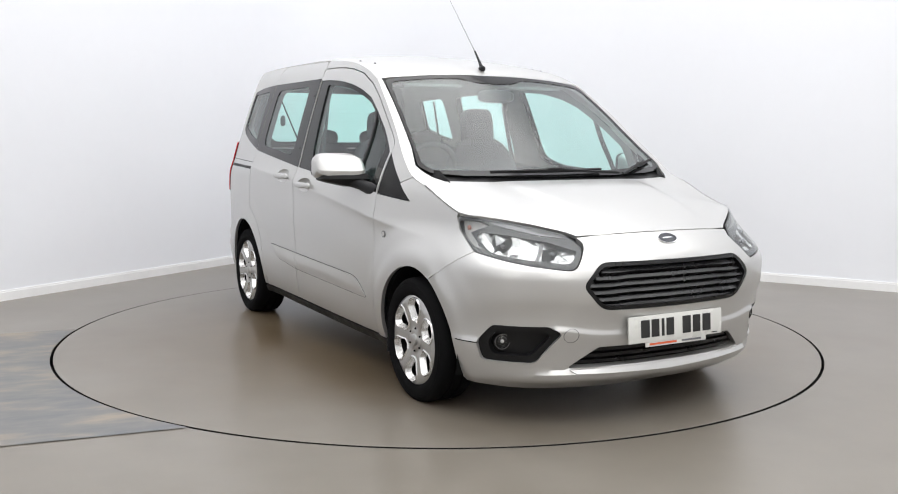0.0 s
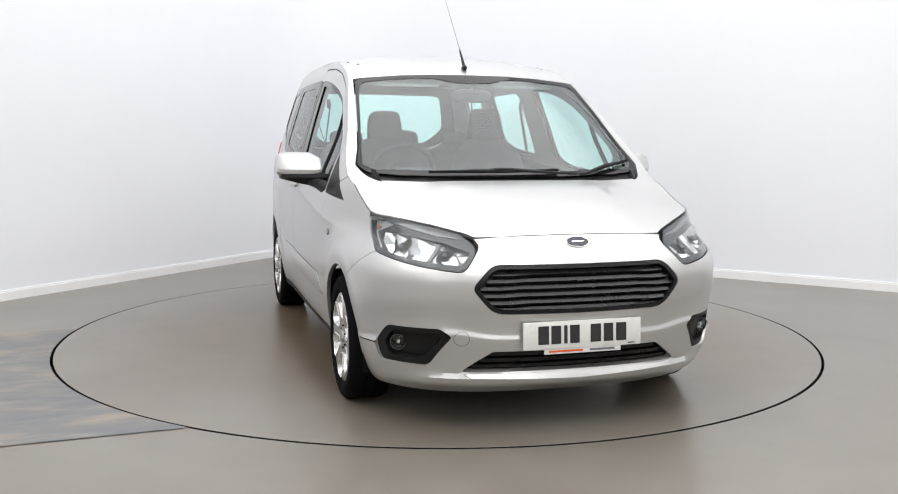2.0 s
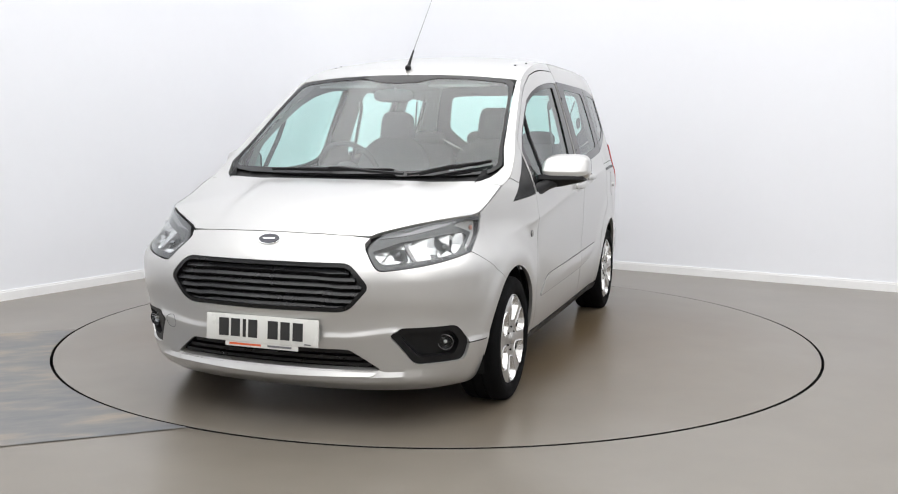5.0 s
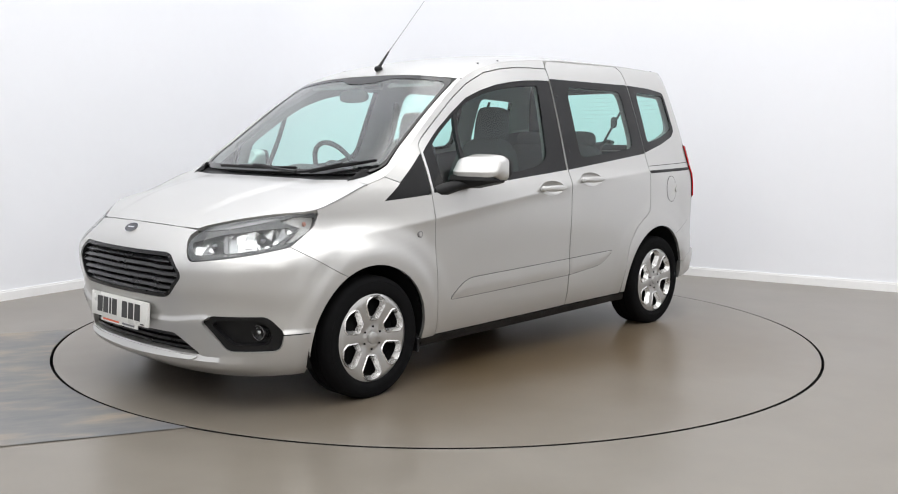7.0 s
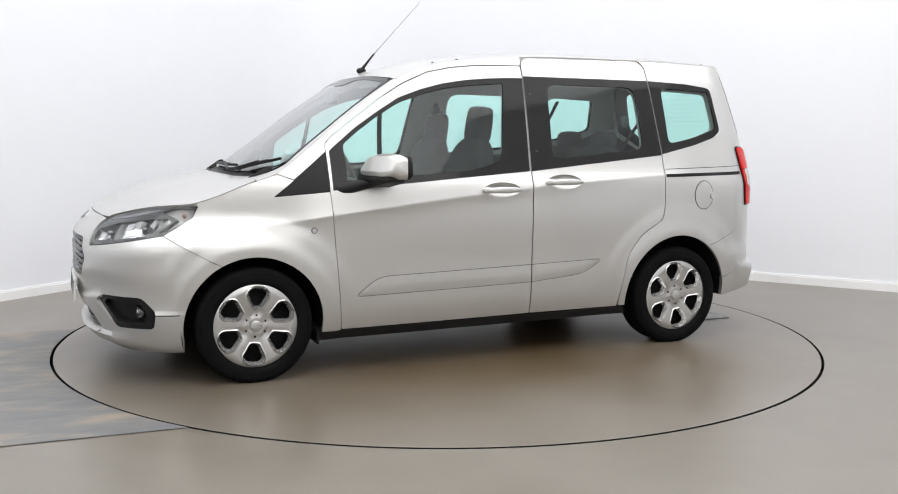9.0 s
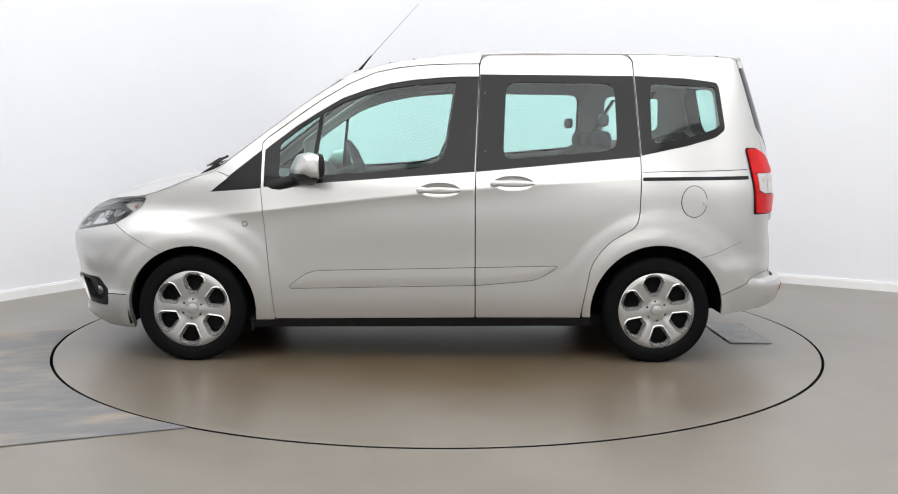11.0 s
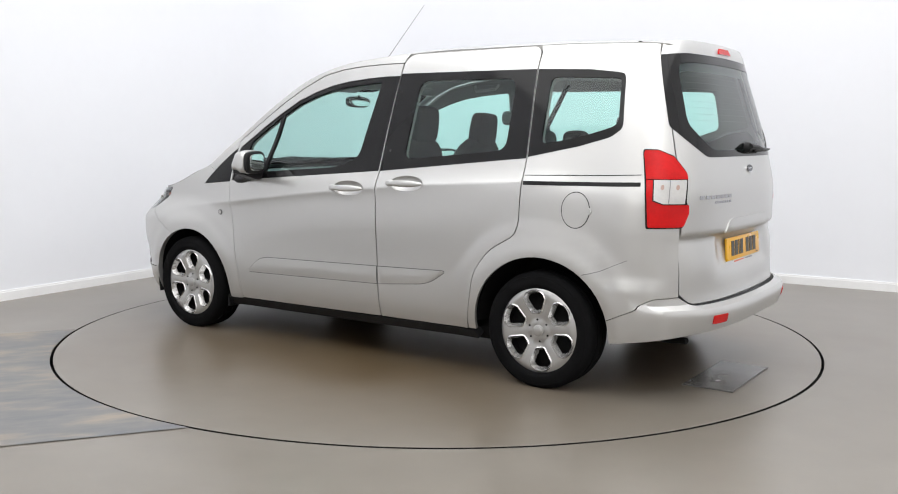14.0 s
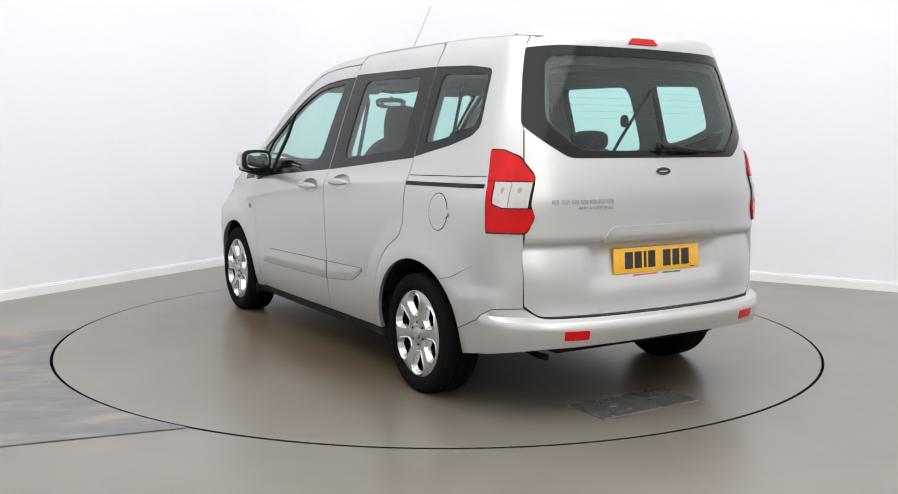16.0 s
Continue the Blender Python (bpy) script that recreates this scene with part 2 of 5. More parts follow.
def turned(profile, n=48, axis="y", bm=None, closed=False):
    """A shape turned round the y axis from (radius, depth) pairs."""
    bm = bm or bmesh.new()
    rings = []
    for r, d in profile:
        rings.append([bm.verts.new((r * math.cos(2 * math.pi * k / n), d, r * math.sin(2 * math.pi * k / n))) for k in range(n)])
    for a, b in zip(rings, rings[1:] + (rings[:1] if closed else [])):
        for k in range(n):
            bm.faces.new((a[k], a[(k + 1) % n], b[(k + 1) % n], b[k]))
    return bm


def tube(path, r, n=8, bm=None):
    bm = bm or bmesh.new()
    path = [Vector(p) for p in path]
    rings = []
    for i, p in enumerate(path):
        d = (path[min(i + 1, len(path) - 1)] - path[max(i - 1, 0)]).normalized()
        u = d.cross(Vector((0, 0, 1)) if abs(d.z) < 0.9 else Vector((1, 0, 0))).normalized()
        v = d.cross(u)
        q = r[i] if isinstance(r, (list, tuple)) else r
        rings.append([bm.verts.new(p + (u * math.cos(2 * math.pi * k / n) + v * math.sin(2 * math.pi * k / n)) * q) for k in range(n)])
    for a, b in zip(rings, rings[1:]):
        for k in range(n):
            bm.faces.new((a[k], a[(k + 1) % n], b[(k + 1) % n], b[k]))
    bm.faces.new(rings[0][::-1]), bm.faces.new(rings[-1])
    bmesh.ops.recalc_face_normals(bm, faces=bm.faces)
    return bm


# ================= the car's surface =================
XS, XR = 1.45, -1.55           # where the nose and the tail begin to curve
N_NOSE, N_TAIL = 2.6, 3.2
WRAP = 0.72                    # metres of outline to a radian of the curved ends
WRAP_T = 0.8
UC = XS + WRAP * math.pi / 2   # outline coordinate of the nose's middle
UT = XR - WRAP_T * math.pi / 2   # and of the tail's
WHEEL_X, WHEEL_Z, TYRE_R = 1.245, 0.282, 0.287

nose = curve((0.12, 1.83), (0.17, 1.93), (0.21, 1.965), (0.26, 1.985), (0.32, 1.995), (0.40, 2.015), (0.47, 2.032), (0.56, 2.05), (0.63, 2.05), (0.70, 2.032),
             (0.75, 2.0), (0.80, 1.945), (0.86, 1.86), (0.93, 1.74), (1.0, 1.62), (1.7, 1.58))
tail = curve((0.16, -1.93), (0.22, -2.0), (0.28, -2.03), (0.34, -2.05), (0.405, -2.064), (0.43, -2.058), (0.4445, -2.012), (0.452, -1.990), (0.49, -1.984), (0.6, -1.981), (0.72, -1.974),
             (0.80, -1.975), (0.95, -1.979), (1.06, -1.965), (1.15, -1.945), (1.3, -1.905), (1.5, -1.845), (1.6, -1.815), (1.64, -1.805), (1.68, -1.785), (1.72, -1.7))
width = curve((0.12, 0.72), (0.17, 0.79), (0.24, 0.83), (0.34, 0.853), (0.5, 0.866), (0.65, 0.872), (0.78, 0.874), (0.9, 0.870), (0.955, 0.862), (1.0, 0.845),
              (1.12, 0.810), (1.25, 0.772), (1.4, 0.724), (1.52, 0.682), (1.58, 0.656), (1.63, 0.626), (1.66, 0.598), (1.69, 0.545), (1.72, 0.45))
taper = curve((-1.75, 0.945), (-1.5, 0.962), (-1.2, 0.985), (-0.7, 0.998), (0.0, 1.0), (0.6, 0.995), (0.95, 0.982), (1.2, 0.968), (1.4, 0.965))
ridge = curve((-2, 1.03), (-1.12, 0.992), (-0.64, 0.964), (0.07, 0.902), (0.66, 0.836), (0.85, 0.812), (1.5, 0.735))   # the shoulder line along the side


def side_shape(x, z):
    """Relief of the side: flared arches, a hollow above the sill, the shoulder."""
    s = 0.0
    for wx, amp in ((WHEEL_X, 0.014), (-WHEEL_X, 0.013)):
        d = math.hypot(x - wx, z - WHEEL_Z)
        s += 0.0075 * (1 - ease((d - 0.475) / 0.075)) * ease((z - 0.30) / 0.25)
        s += amp * math.exp(-(max(0, d - 0.385) / 0.048) ** 2) * min(1, max(0, (z - 0.05) / 0.12))
    mid = math.exp(-((x + 0.05) / 0.8) ** 4)
    s -= 0.006 * mid * math.exp(-((z - 0.56) / 0.13) ** 2)
    dz = z - ridge(x)
    fade = ease((x + 1.5) / 0.3) * ease((1.40 - x) / 0.5)
    s += 0.012 * fade * math.exp(dz / 0.036 if dz < 0 else -dz / 0.06)
    return s


def ease(t):
    t = min(1.0, max(0.0, t))
    return t * t * (3 - 2 * t)


def breadth(x, z):
    """Half the width: it narrows towards the top of the front wings."""
    return width(z) * taper(x) * (1 - 0.085 * ease((x - 0.85) / 0.65) * ease((z - 0.66) / 0.18) * ease((1.35 - z) / 0.3)) * (1 - 0.042 * ease((x - 0.05) / 0.45) * ease((z - 1.0) / 0.25))


def half(x, z):
    return breadth(x, z) + side_shape(x, z)


def nose_power(z):
    """How square the nose is in plan: rounder at the lamps and the bonnet's edge than at the bumper."""
    return N_NOSE - 0.42 * ease((z - 0.64) / 0.14)


def bent(loop):
    """An outline drawn on an evenly square nose, moved to the same offsets on the rounder one."""
    out = []
    for u, z, *r in loop:
        if XS + 0.12 < u < UC:
            c, q = math.cos((u - XS) / WRAP), math.sin((u - XS) / WRAP)
            yn = c * (c ** N_NOSE + q ** N_NOSE) ** (-1 / N_NOSE)
            n = nose_power(z)
            u = XS + WRAP * math.atan2((1 - yn ** n) ** (1 / n), yn)
        out.append((u, z, *r))
    return out


def belt(u, z):
    """The car's outside below the roof: u runs along its left side (as x) and round both ends."""
    if u > UC or u < UT:
        x, y, z = belt((2 * UC if u > UC else 2 * UT) - u, z)
        return (x, -y, z)
    if XR <= u <= XS:
        return (u, half(u, z), z)
    if u > XS:
        a, xs, n, end = (u - XS) / WRAP, XS, nose_power(z), nose(z)
    else:
        a, xs, n, end = (XR - u) / WRAP_T, XR, N_TAIL, tail(z)
    c, s = math.cos(a), math.sin(a)
    q = (abs(c) ** n + abs(s) ** n) ** (-1 / n)
    x = xs + (end - xs) * s * q
    w = breadth(xs, z) + side_shape(x, z) * max(0.0, 1 - (a / 1.25) ** 2)
    if u < XR:
        w += 0.011 * ease((0.72 - a) / 0.15) * ease(a / 0.25) / (1 + math.exp((z - 0.545) / 0.007))
    return (x, w * c * q, z)


def around(y, z, front=True):
    """The outline coordinate at which the nose or tail has the offset y at height z (y may be negative)."""
    xs, n = (XS, nose_power(z)) if front else (XR, N_TAIL)
    yn = min(1.0, abs(y) / breadth(xs, z))
    a = math.atan2((1 - yn ** n) ** (1 / n), yn)
    a = a if y >= 0 else math.pi - a
    return XS + WRAP * a if front else XR - WRAP_T * a


def along(x, z):
    """The outline coordinate of the left side's point at x."""
    if XR <= x <= XS:
        return x
    xs, n, end = (XS, nose_power(z), nose(z)) if x > XS else (XR, N_TAIL, tail(z))
    xn = min(1.0, (x - xs) / (end - xs))
    a = math.atan2(xn, (1 - xn ** n) ** (1 / n))
    return XS + WRAP * a if x > XS else XR - WRAP_T * a


middle = curve((1.97, 0.79), (1.93, 0.812), (1.8, 0.868), (1.6, 0.935), (1.4, 0.982), (1.24, 1.012), (1.18, 1.045), (1.0, 1.178), (0.8, 1.325), (0.6, 1.468),
               (0.5, 1.538), (0.44, 1.570), (0.3, 1.612), (0.1, 1.652), (-0.2, 1.692), (-0.6, 1.710), (-1.2, 1.706), (-1.55, 1.690), (-1.72, 1.674), (-1.82, 1.655))
edge_z = curve((1.97, 0.765), (1.95, 0.775), (1.90, 0.795), (1.83, 0.822), (1.73, 0.852), (1.63, 0.869), (1.54, 0.876), (1.49, 0.886), (1.4, 0.915), (1.25, 0.975), (1.12, 1.02), (1.0, 1.105), (0.85, 1.222), (0.7, 1.338), (0.56, 1.436), (0.45, 1.505),
               (0.3, 1.565), (0.1, 1.612), (-0.2, 1.643), (-0.6, 1.660), (-1.2, 1.661), (-1.55, 1.652), (-1.82, 1.642))


def edge_y(x):
    z = edge_z(x)
    return belt(along(x, z), z)[1]


def top(x, y):
    """Bonnet, windscreen and roof, by their plan."""
    e = max(0.05, edge_y(x))
    c, s = middle(x), edge_z(x)
    return (x, y, c - (c - s) * min(1.6, abs(y) / e) ** 2.6)


# ================= the studio =================
TABLE_R = 2.237


def structure(name, bm, mat, label, smooth=False):
    return tagged(new(name, mesh_of(bm, name, mat, smooth)), label, name.split("_")[0], kind="structure")


def floor_paint(name, shaded_middle):
    """Grey floor paint with soft stains; the deck's adds brown dirt and painted car shade round the middle."""
    m = material(name, (0.17, 0.16, 0.145), rough=0.25, spec=0.65)
    nt = m.node_tree
    b = nt.nodes["Principled BSDF"]
    tc = nt.nodes.new("ShaderNodeTexCoord")

    def noise_node(scale, detail=6, rough=0.6):
        n = nt.nodes.new("ShaderNodeTexNoise")
        n.inputs["Scale"].default_value, n.inputs["Detail"].default_value, n.inputs["Roughness"].default_value = scale, detail, rough
        nt.links.new(tc.outputs["Object"], n.inputs["Vector"])
        return n

    big, fine, sheen = noise_node(0.9, 4, 0.5), noise_node(5, 3, 0.5), noise_node(0.8, 1)
    ramp = nt.nodes.new("ShaderNodeValToRGB")
    ramp.color_ramp.interpolation = "B_SPLINE"
    ramp.color_ramp.elements[0].position, ramp.color_ramp.elements[1].position = 0.25, 0.75
    ramp.color_ramp.elements[0].color, ramp.color_ramp.elements[1].color = (0.142, 0.124, 0.100, 1), (0.190, 0.173, 0.150, 1)
    nt.links.new(big.outputs["Fac"], ramp.inputs["Fac"])
    mix = nt.nodes.new("ShaderNodeMix")
    mix.data_type, mix.blend_type = "RGBA", "SOFT_LIGHT"
    mix.inputs[0].default_value = 0.13
    nt.links.new(ramp.outputs[0], mix.inputs[6])
    nt.links.new(fine.outputs["Fac"], mix.inputs[7])
    last = mix.outputs[2]
    if shaded_middle:
        # brown dirt, deepened towards the middle to paint in the shade under the car
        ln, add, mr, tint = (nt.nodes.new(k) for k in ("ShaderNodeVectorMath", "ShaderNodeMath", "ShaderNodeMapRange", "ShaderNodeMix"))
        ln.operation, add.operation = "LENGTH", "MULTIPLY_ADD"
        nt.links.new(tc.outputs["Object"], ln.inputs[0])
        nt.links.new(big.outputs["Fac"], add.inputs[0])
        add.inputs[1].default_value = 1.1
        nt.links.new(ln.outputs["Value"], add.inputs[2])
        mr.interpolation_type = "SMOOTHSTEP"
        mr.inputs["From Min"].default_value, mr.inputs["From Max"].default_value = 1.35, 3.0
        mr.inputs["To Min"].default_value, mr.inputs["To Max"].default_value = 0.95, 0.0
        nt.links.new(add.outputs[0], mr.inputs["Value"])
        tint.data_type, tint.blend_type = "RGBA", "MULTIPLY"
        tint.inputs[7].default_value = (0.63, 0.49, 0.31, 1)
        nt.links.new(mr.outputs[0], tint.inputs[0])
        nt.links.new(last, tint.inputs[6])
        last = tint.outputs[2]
    nt.links.new(last, b.inputs["Base Color"])
    r = nt.nodes.new("ShaderNodeMapRange")
    r.inputs["To Min"].default_value, r.inputs["To Max"].default_value = 0.24, 0.36
    nt.links.new(sheen.outputs["Fac"], r.inputs["Value"])
    nt.links.new(r.outputs[0], b.inputs["Roughness"])
    return m


def worn_patch_material():
    """Worn screed: slate-grey and earth-brown streaks along the patch."""
    m = material("worn_screed", (0.15, 0.14, 0.13), rough=0.5)
    nt = m.node_tree
    b = nt.nodes["Principled BSDF"]
    tc, mp = nt.nodes.new("ShaderNodeTexCoord"), nt.nodes.new("ShaderNodeMapping")
    mp.vector_type = "TEXTURE"
    mp.inputs["Rotation"].default_value = (0, 0, radians(20.4))
    mp.inputs["Scale"].default_value = (1.9, 0.72, 1)
    n1, n2 = nt.nodes.new("ShaderNodeTexNoise"), nt.nodes.new("ShaderNodeTexNoise")
    n1.inputs["Scale"].default_value, n1.inputs["Detail"].default_value, n1.inputs["Roughness"].default_value = 1.6, 7, 0.62
    n2.inputs["Scale"].default_value, n2.inputs["Detail"].default_value = 9, 8
    nt.links.new(tc.outputs["Object"], mp.inputs["Vector"])
    for n in (n1, n2):
        nt.links.new(mp.outputs[0], n.inputs["Vector"])
    ramp = nt.nodes.new("ShaderNodeValToRGB")
    e = ramp.color_ramp.elements
    e[0].position, e[0].color = 0.36, (0.118, 0.120, 0.128, 1)
    e[1].position, e[1].color = 0.66, (0.245, 0.208, 0.165, 1)
    k = e.new(0.50)
    k.color = (0.150, 0.147, 0.143, 1)
    mix = nt.nodes.new("ShaderNodeMath")
    mix.operation = "MULTIPLY_ADD"
    mix.inputs[1].default_value = 0.55
    sub = nt.nodes.new("ShaderNodeMath")
    sub.operation = "SUBTRACT"
    sub.inputs[1].default_value = 0.5
    nt.links.new(n2.outputs["Fac"], sub.inputs[0])
    nt.links.new(sub.outputs[0], mix.inputs[0])
    nt.links.new(n1.outputs["Fac"], mix.inputs[2])
    nt.links.new(mix.outputs[0], ramp.inputs["Fac"])
    nt.links.new(ramp.outputs[0], b.inputs["Base Color"])
    return m


FLOOR = floor_paint("floor_paint", False)
DECK = floor_paint("deck_paint_shaded", True)


def pit_edge(a):
    """The floor's edge round the turntable: the opening sits a little off the turntable's middle, so the gap narrows at the back."""
    return Vector((0.0, -0.0075, 0)) + (TABLE_R + 0.0125) * Vector((math.cos(radians(a)), math.sin(radians(a)), 0))


def build_room():
    size = 11.0
    # floor with the turntable's round opening
    bm = bmesh.new()
    n = 160
    ring = [pit_edge(360 * k / n) for k in range(n)]
    outer = [room(a, b) for a, b in ((-0.3, -0.3), (size + 0.3, -0.3), (size + 0.3, size + 0.3), (-0.3, size + 0.3))]
    vs = [(p.x, p.y) for p in outer] + [(p.x, p.y) for p in ring]
    es = [(k, (k + 1) % 4) for k in range(4)] + [(4 + k, 4 + (k + 1) % n) for k in range(n)]
    v2, _, f2 = delaunay_2d_cdt([Vector(v) for v in vs], es, [], 0, 1e-6)[:3]
    bv = [bm.verts.new((v.x, v.y, 0)) for v in v2]
    for f in f2:
        if min(v2[i].length for i in f) > TABLE_R - 0.001 and max(v2[i].length for i in f) > TABLE_R + 0.2:
            bm.faces.new([bv[i] for i in f])
    structure("floor", bm, FLOOR, "smooth grey-beige painted studio floor, faintly glossy and stained")
    bm = bmesh.new()
    hi = [bm.verts.new((p.x, p.y, -0.0015)) for p in ring]
    low = [bm.verts.new((p.x, p.y, -0.06)) for p in ring]
    for k in range(n):
        bm.faces.new((hi[k], hi[(k + 1) % n], low[(k + 1) % n], low[k]))
    structure("floor_edging", bm, DARK, "dark steel edging round the turntable")
    # pit under the turntable
    bm = bmesh.new()
    bmesh.ops.create_circle(bm, cap_ends=True, radius=TABLE_R + 0.2, segments=96, matrix=Matrix.Translation((0, 0, -0.07)))
    structure("floor_pit", bm, DARK, "dark pit under the turntable")
    # bare, worn strip of floor beside the turntable
    bm = bmesh.new()
    arc = [pit_edge(a) * 1.0002 for a in np.linspace(181.2, 242.6, 40)]
    d = Vector((-0.93, -0.345, 0)).normalized()
    loop = [arc[0] + d * 2.6] + arc + [arc[-1] + d * 3.4]
    f = bm.faces.new([bm.verts.new((p.x, p.y, 0.0035)) for p in loop])
    bmesh.ops.recalc_face_normals(bm, faces=bm.faces)
    if f.normal.z < 0:
        f.normal_flip()
    structure("floor_patch", bm, worn_patch_material(), "worn bare strip of grey and brown screed")
    # two white walls with a rounded corner
    rad = 1.1
    path = [room(size, 0)] + [room(rad - rad * math.sin(t), rad - rad * math.cos(t)) for t in np.linspace(0, math.pi / 2, 15)] + [room(0, size)]
    mid = room(5.4, 5.4)

    def run(name, thick, z0, z1, mat, label, out=True):
        bm = bmesh.new()
        cols = []
        for i, p in enumerate(path):
            dd = (path[min(i + 1, len(path) - 1)] - path[max(i - 1, 0)]).normalized()
            nn = Vector((-dd.y, dd.x, 0))
            if nn.dot(mid - p) > 0:
                nn = -nn
            q = p + nn * thick
            cols.append([bm.verts.new((p.x, p.y, z0)), bm.verts.new((p.x, p.y, z1)), bm.verts.new((q.x, q.y, z1)), bm.verts.new((q.x, q.y, z0))])
        for a, b in zip(cols, cols[1:]):
            for k in range(4):
                bm.faces.new((a[k], a[(k + 1) % 4], b[(k + 1) % 4], b[k]))
        bm.faces.new(cols[0]), bm.faces.new(cols[-1][::-1])
        bmesh.ops.recalc_face_normals(bm, faces=bm.faces)
        return structure(name, bm, mat, label, smooth=True)

    run("wall_back", 0.15, 0, ROOM_H, WALL, "plain white studio wall with a rounded corner")
    run("baseboard", -0.014, 0, 0.062, SKIRT, "white skirting board along the foot of the wall")
    run("baseboard_cap", -0.008, 0.0625, 0.076, SKIRT, "thin bevelled top of the white skirting board")
    # the two walls behind the camera, and the ceiling
    for name, a, b in (("wall_side", room(size, 0), room(size, size)), ("wall_front", room(size, size), room(0, size))):
        bm = bmesh.new()
        dd = (b - a).normalized()
        nn = Vector((-dd.y, dd.x, 0))
        if nn.dot(mid - a) > 0:
            nn = -nn
        a2, b2 = a - dd * 0.15, b + dd * 0.15
        v = [bm.verts.new((p.x, p.y, z)) for z in (0, ROOM_H) for p in (a2, b2, b2 + nn * 0.15, a2 + nn * 0.15)]
        for q in ((0, 1, 5, 4), (1, 2, 6, 5), (2, 3, 7, 6), (3, 0, 4, 7), (4, 5, 6, 7), (3, 2, 1, 0)):
            bm.faces.new([v[i] for i in q])
        structure(name, bm, WALL_GREY, "plain pale studio wall behind the camera")
    bm = bmesh.new()
    v = [bm.verts.new((*room(a, b).xy, z)) for z in (ROOM_H, ROOM_H + 0.2) for a, b in ((-0.2, -0.2), (size + 0.2, -0.2), (size + 0.2, size + 0.2), (-0.2, size + 0.2))]
    for q in ((0, 1, 5, 4), (1, 2, 6, 5), (2, 3, 7, 6), (3, 0, 4, 7), (4, 5, 6, 7), (3, 2, 1, 0)):
        bm.faces.new([v[i] for i in q])
    structure("ceiling", bm, CEIL, "white studio ceiling")


def build_turntable():
    table = new("turntable")
    tagged(table, "round grey painted turntable set flush in the studio floor", "turntable")
    bm = bmesh.new()
    n = 160
    rims = []
    for r, z in ((TABLE_R - 0.001, 0.0), (TABLE_R, -0.001), (TABLE_R, -0.06)):
        rims.append([bm.verts.new((r * math.cos(2 * math.pi * k / n), r * math.sin(2 * math.pi * k / n), z)) for k in range(n)])
    bm.faces.new(rims[0])
    for a, b in zip(rims, rims[1:]):
        for k in range(n):
            bm.faces.new((a[k], b[k], b[(k + 1) % n], a[(k + 1) % n]))
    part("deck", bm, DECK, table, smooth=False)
    bm = bmesh.new()
    hi, low = ([bm.verts.new(((TABLE_R + 0.001) * math.cos(2 * math.pi * k / n), (TABLE_R + 0.001) * math.sin(2 * math.pi * k / n), z)) for k in range(n)] for z in (-0.0004, -0.06))
    for k in range(n):
        bm.faces.new((hi[k], low[k], low[(k + 1) % n], hi[(k + 1) % n]))
    part("rim_band", bm, DARK, table, "dark band round the deck's rim")
    # access hatch behind the car
    cx, cy = -1.925 + CAR_X, 0.085 + CAR_Y
    plate = part("hatch", box(0.245, 0.58, 0.006, (cx, cy, 0.003), 0.002, 1), HATCH, table, "dull grey steel access hatch", smooth=False)
    bm = bmesh.new()
    for dx, dy, sx, sy in ((0.1245, 0, 0.003, 0.590), (-0.1245, 0, 0.003, 0.590), (0, 0.2925, 0.245, 0.003), (0, -0.2925, 0.245, 0.003)):
        box(sx, sy, 0.004, (cx + dx, cy + dy, 0.0025), bm=bm)
    part("hatch_frame", bm, SEAM_GREY, table, "dark seam round the hatch", smooth=False)
    return table


HATCH = material("hatch_steel", (0.10, 0.094, 0.088), rough=0.24, metal=0.0, vary=0.2, scale=8)


# ================= the car =================
def flip_u(loop, c):
    return [(2 * c - u, z) for u, z, *r in loop]


def both(half_loop, c):
    """A symmetrical outline from its left half, top middle to bottom middle."""
    return [tuple(p) for p in half_loop] + [(2 * c - p[0], *p[1:]) for p in half_loop[::-1] if abs(p[0] - c) > 1e-6]


def arch(cx, r, a0, a1, n=18):
    """Points of a wheel arch, by degrees from the front, as outline coordinates."""
    out = []
    for a in np.linspace(a0, a1, n):
        x, z = cx + r * math.cos(radians(a)), WHEEL_Z + r * math.sin(radians(a))
        out.append((along(x, z), z, 0))
    return out


ARCH_F, ARCH_R = 0.340, 0.357
HANDLES = ((-0.075, 0.926), (-0.462, 0.963))


def ring_of(cu, cz, ru=0.108, rz=0.040, n=30):
    return [(cu + ru * math.cos(2 * math.pi * k / n), cz + rz * math.sin(2 * math.pi * k / n)) for k in range(n)]


PAD_F = [(0.735, 0.398, 0.03), (-0.262, 0.420, 0), (-0.2605, 0.513, 0), (0.62, 0.492, 0.10)]
PAD_R = [(-0.2715, 0.420, 0), (-0.60, 0.450, 0.1), (-0.715, 0.525, 0.03), (-0.270, 0.513, 0)]
SEAM = [(0.87, 1.165), (0.844, 1.192), (0.70, 1.298), (0.56, 1.398), (0.42, 1.482), (0.275, 1.546), (0.14, 1.574), (0.01, 1.588), (-0.13, 1.595), (-0.285, 1.597)]
FRAME = [(0.83, 1.150), (0.70, 1.250), (0.58, 1.330), (0.449, 1.408), (0.32, 1.455), (0.20, 1.487), (0.072, 1.508), (-0.06, 1.521), (-0.18, 1.528)]
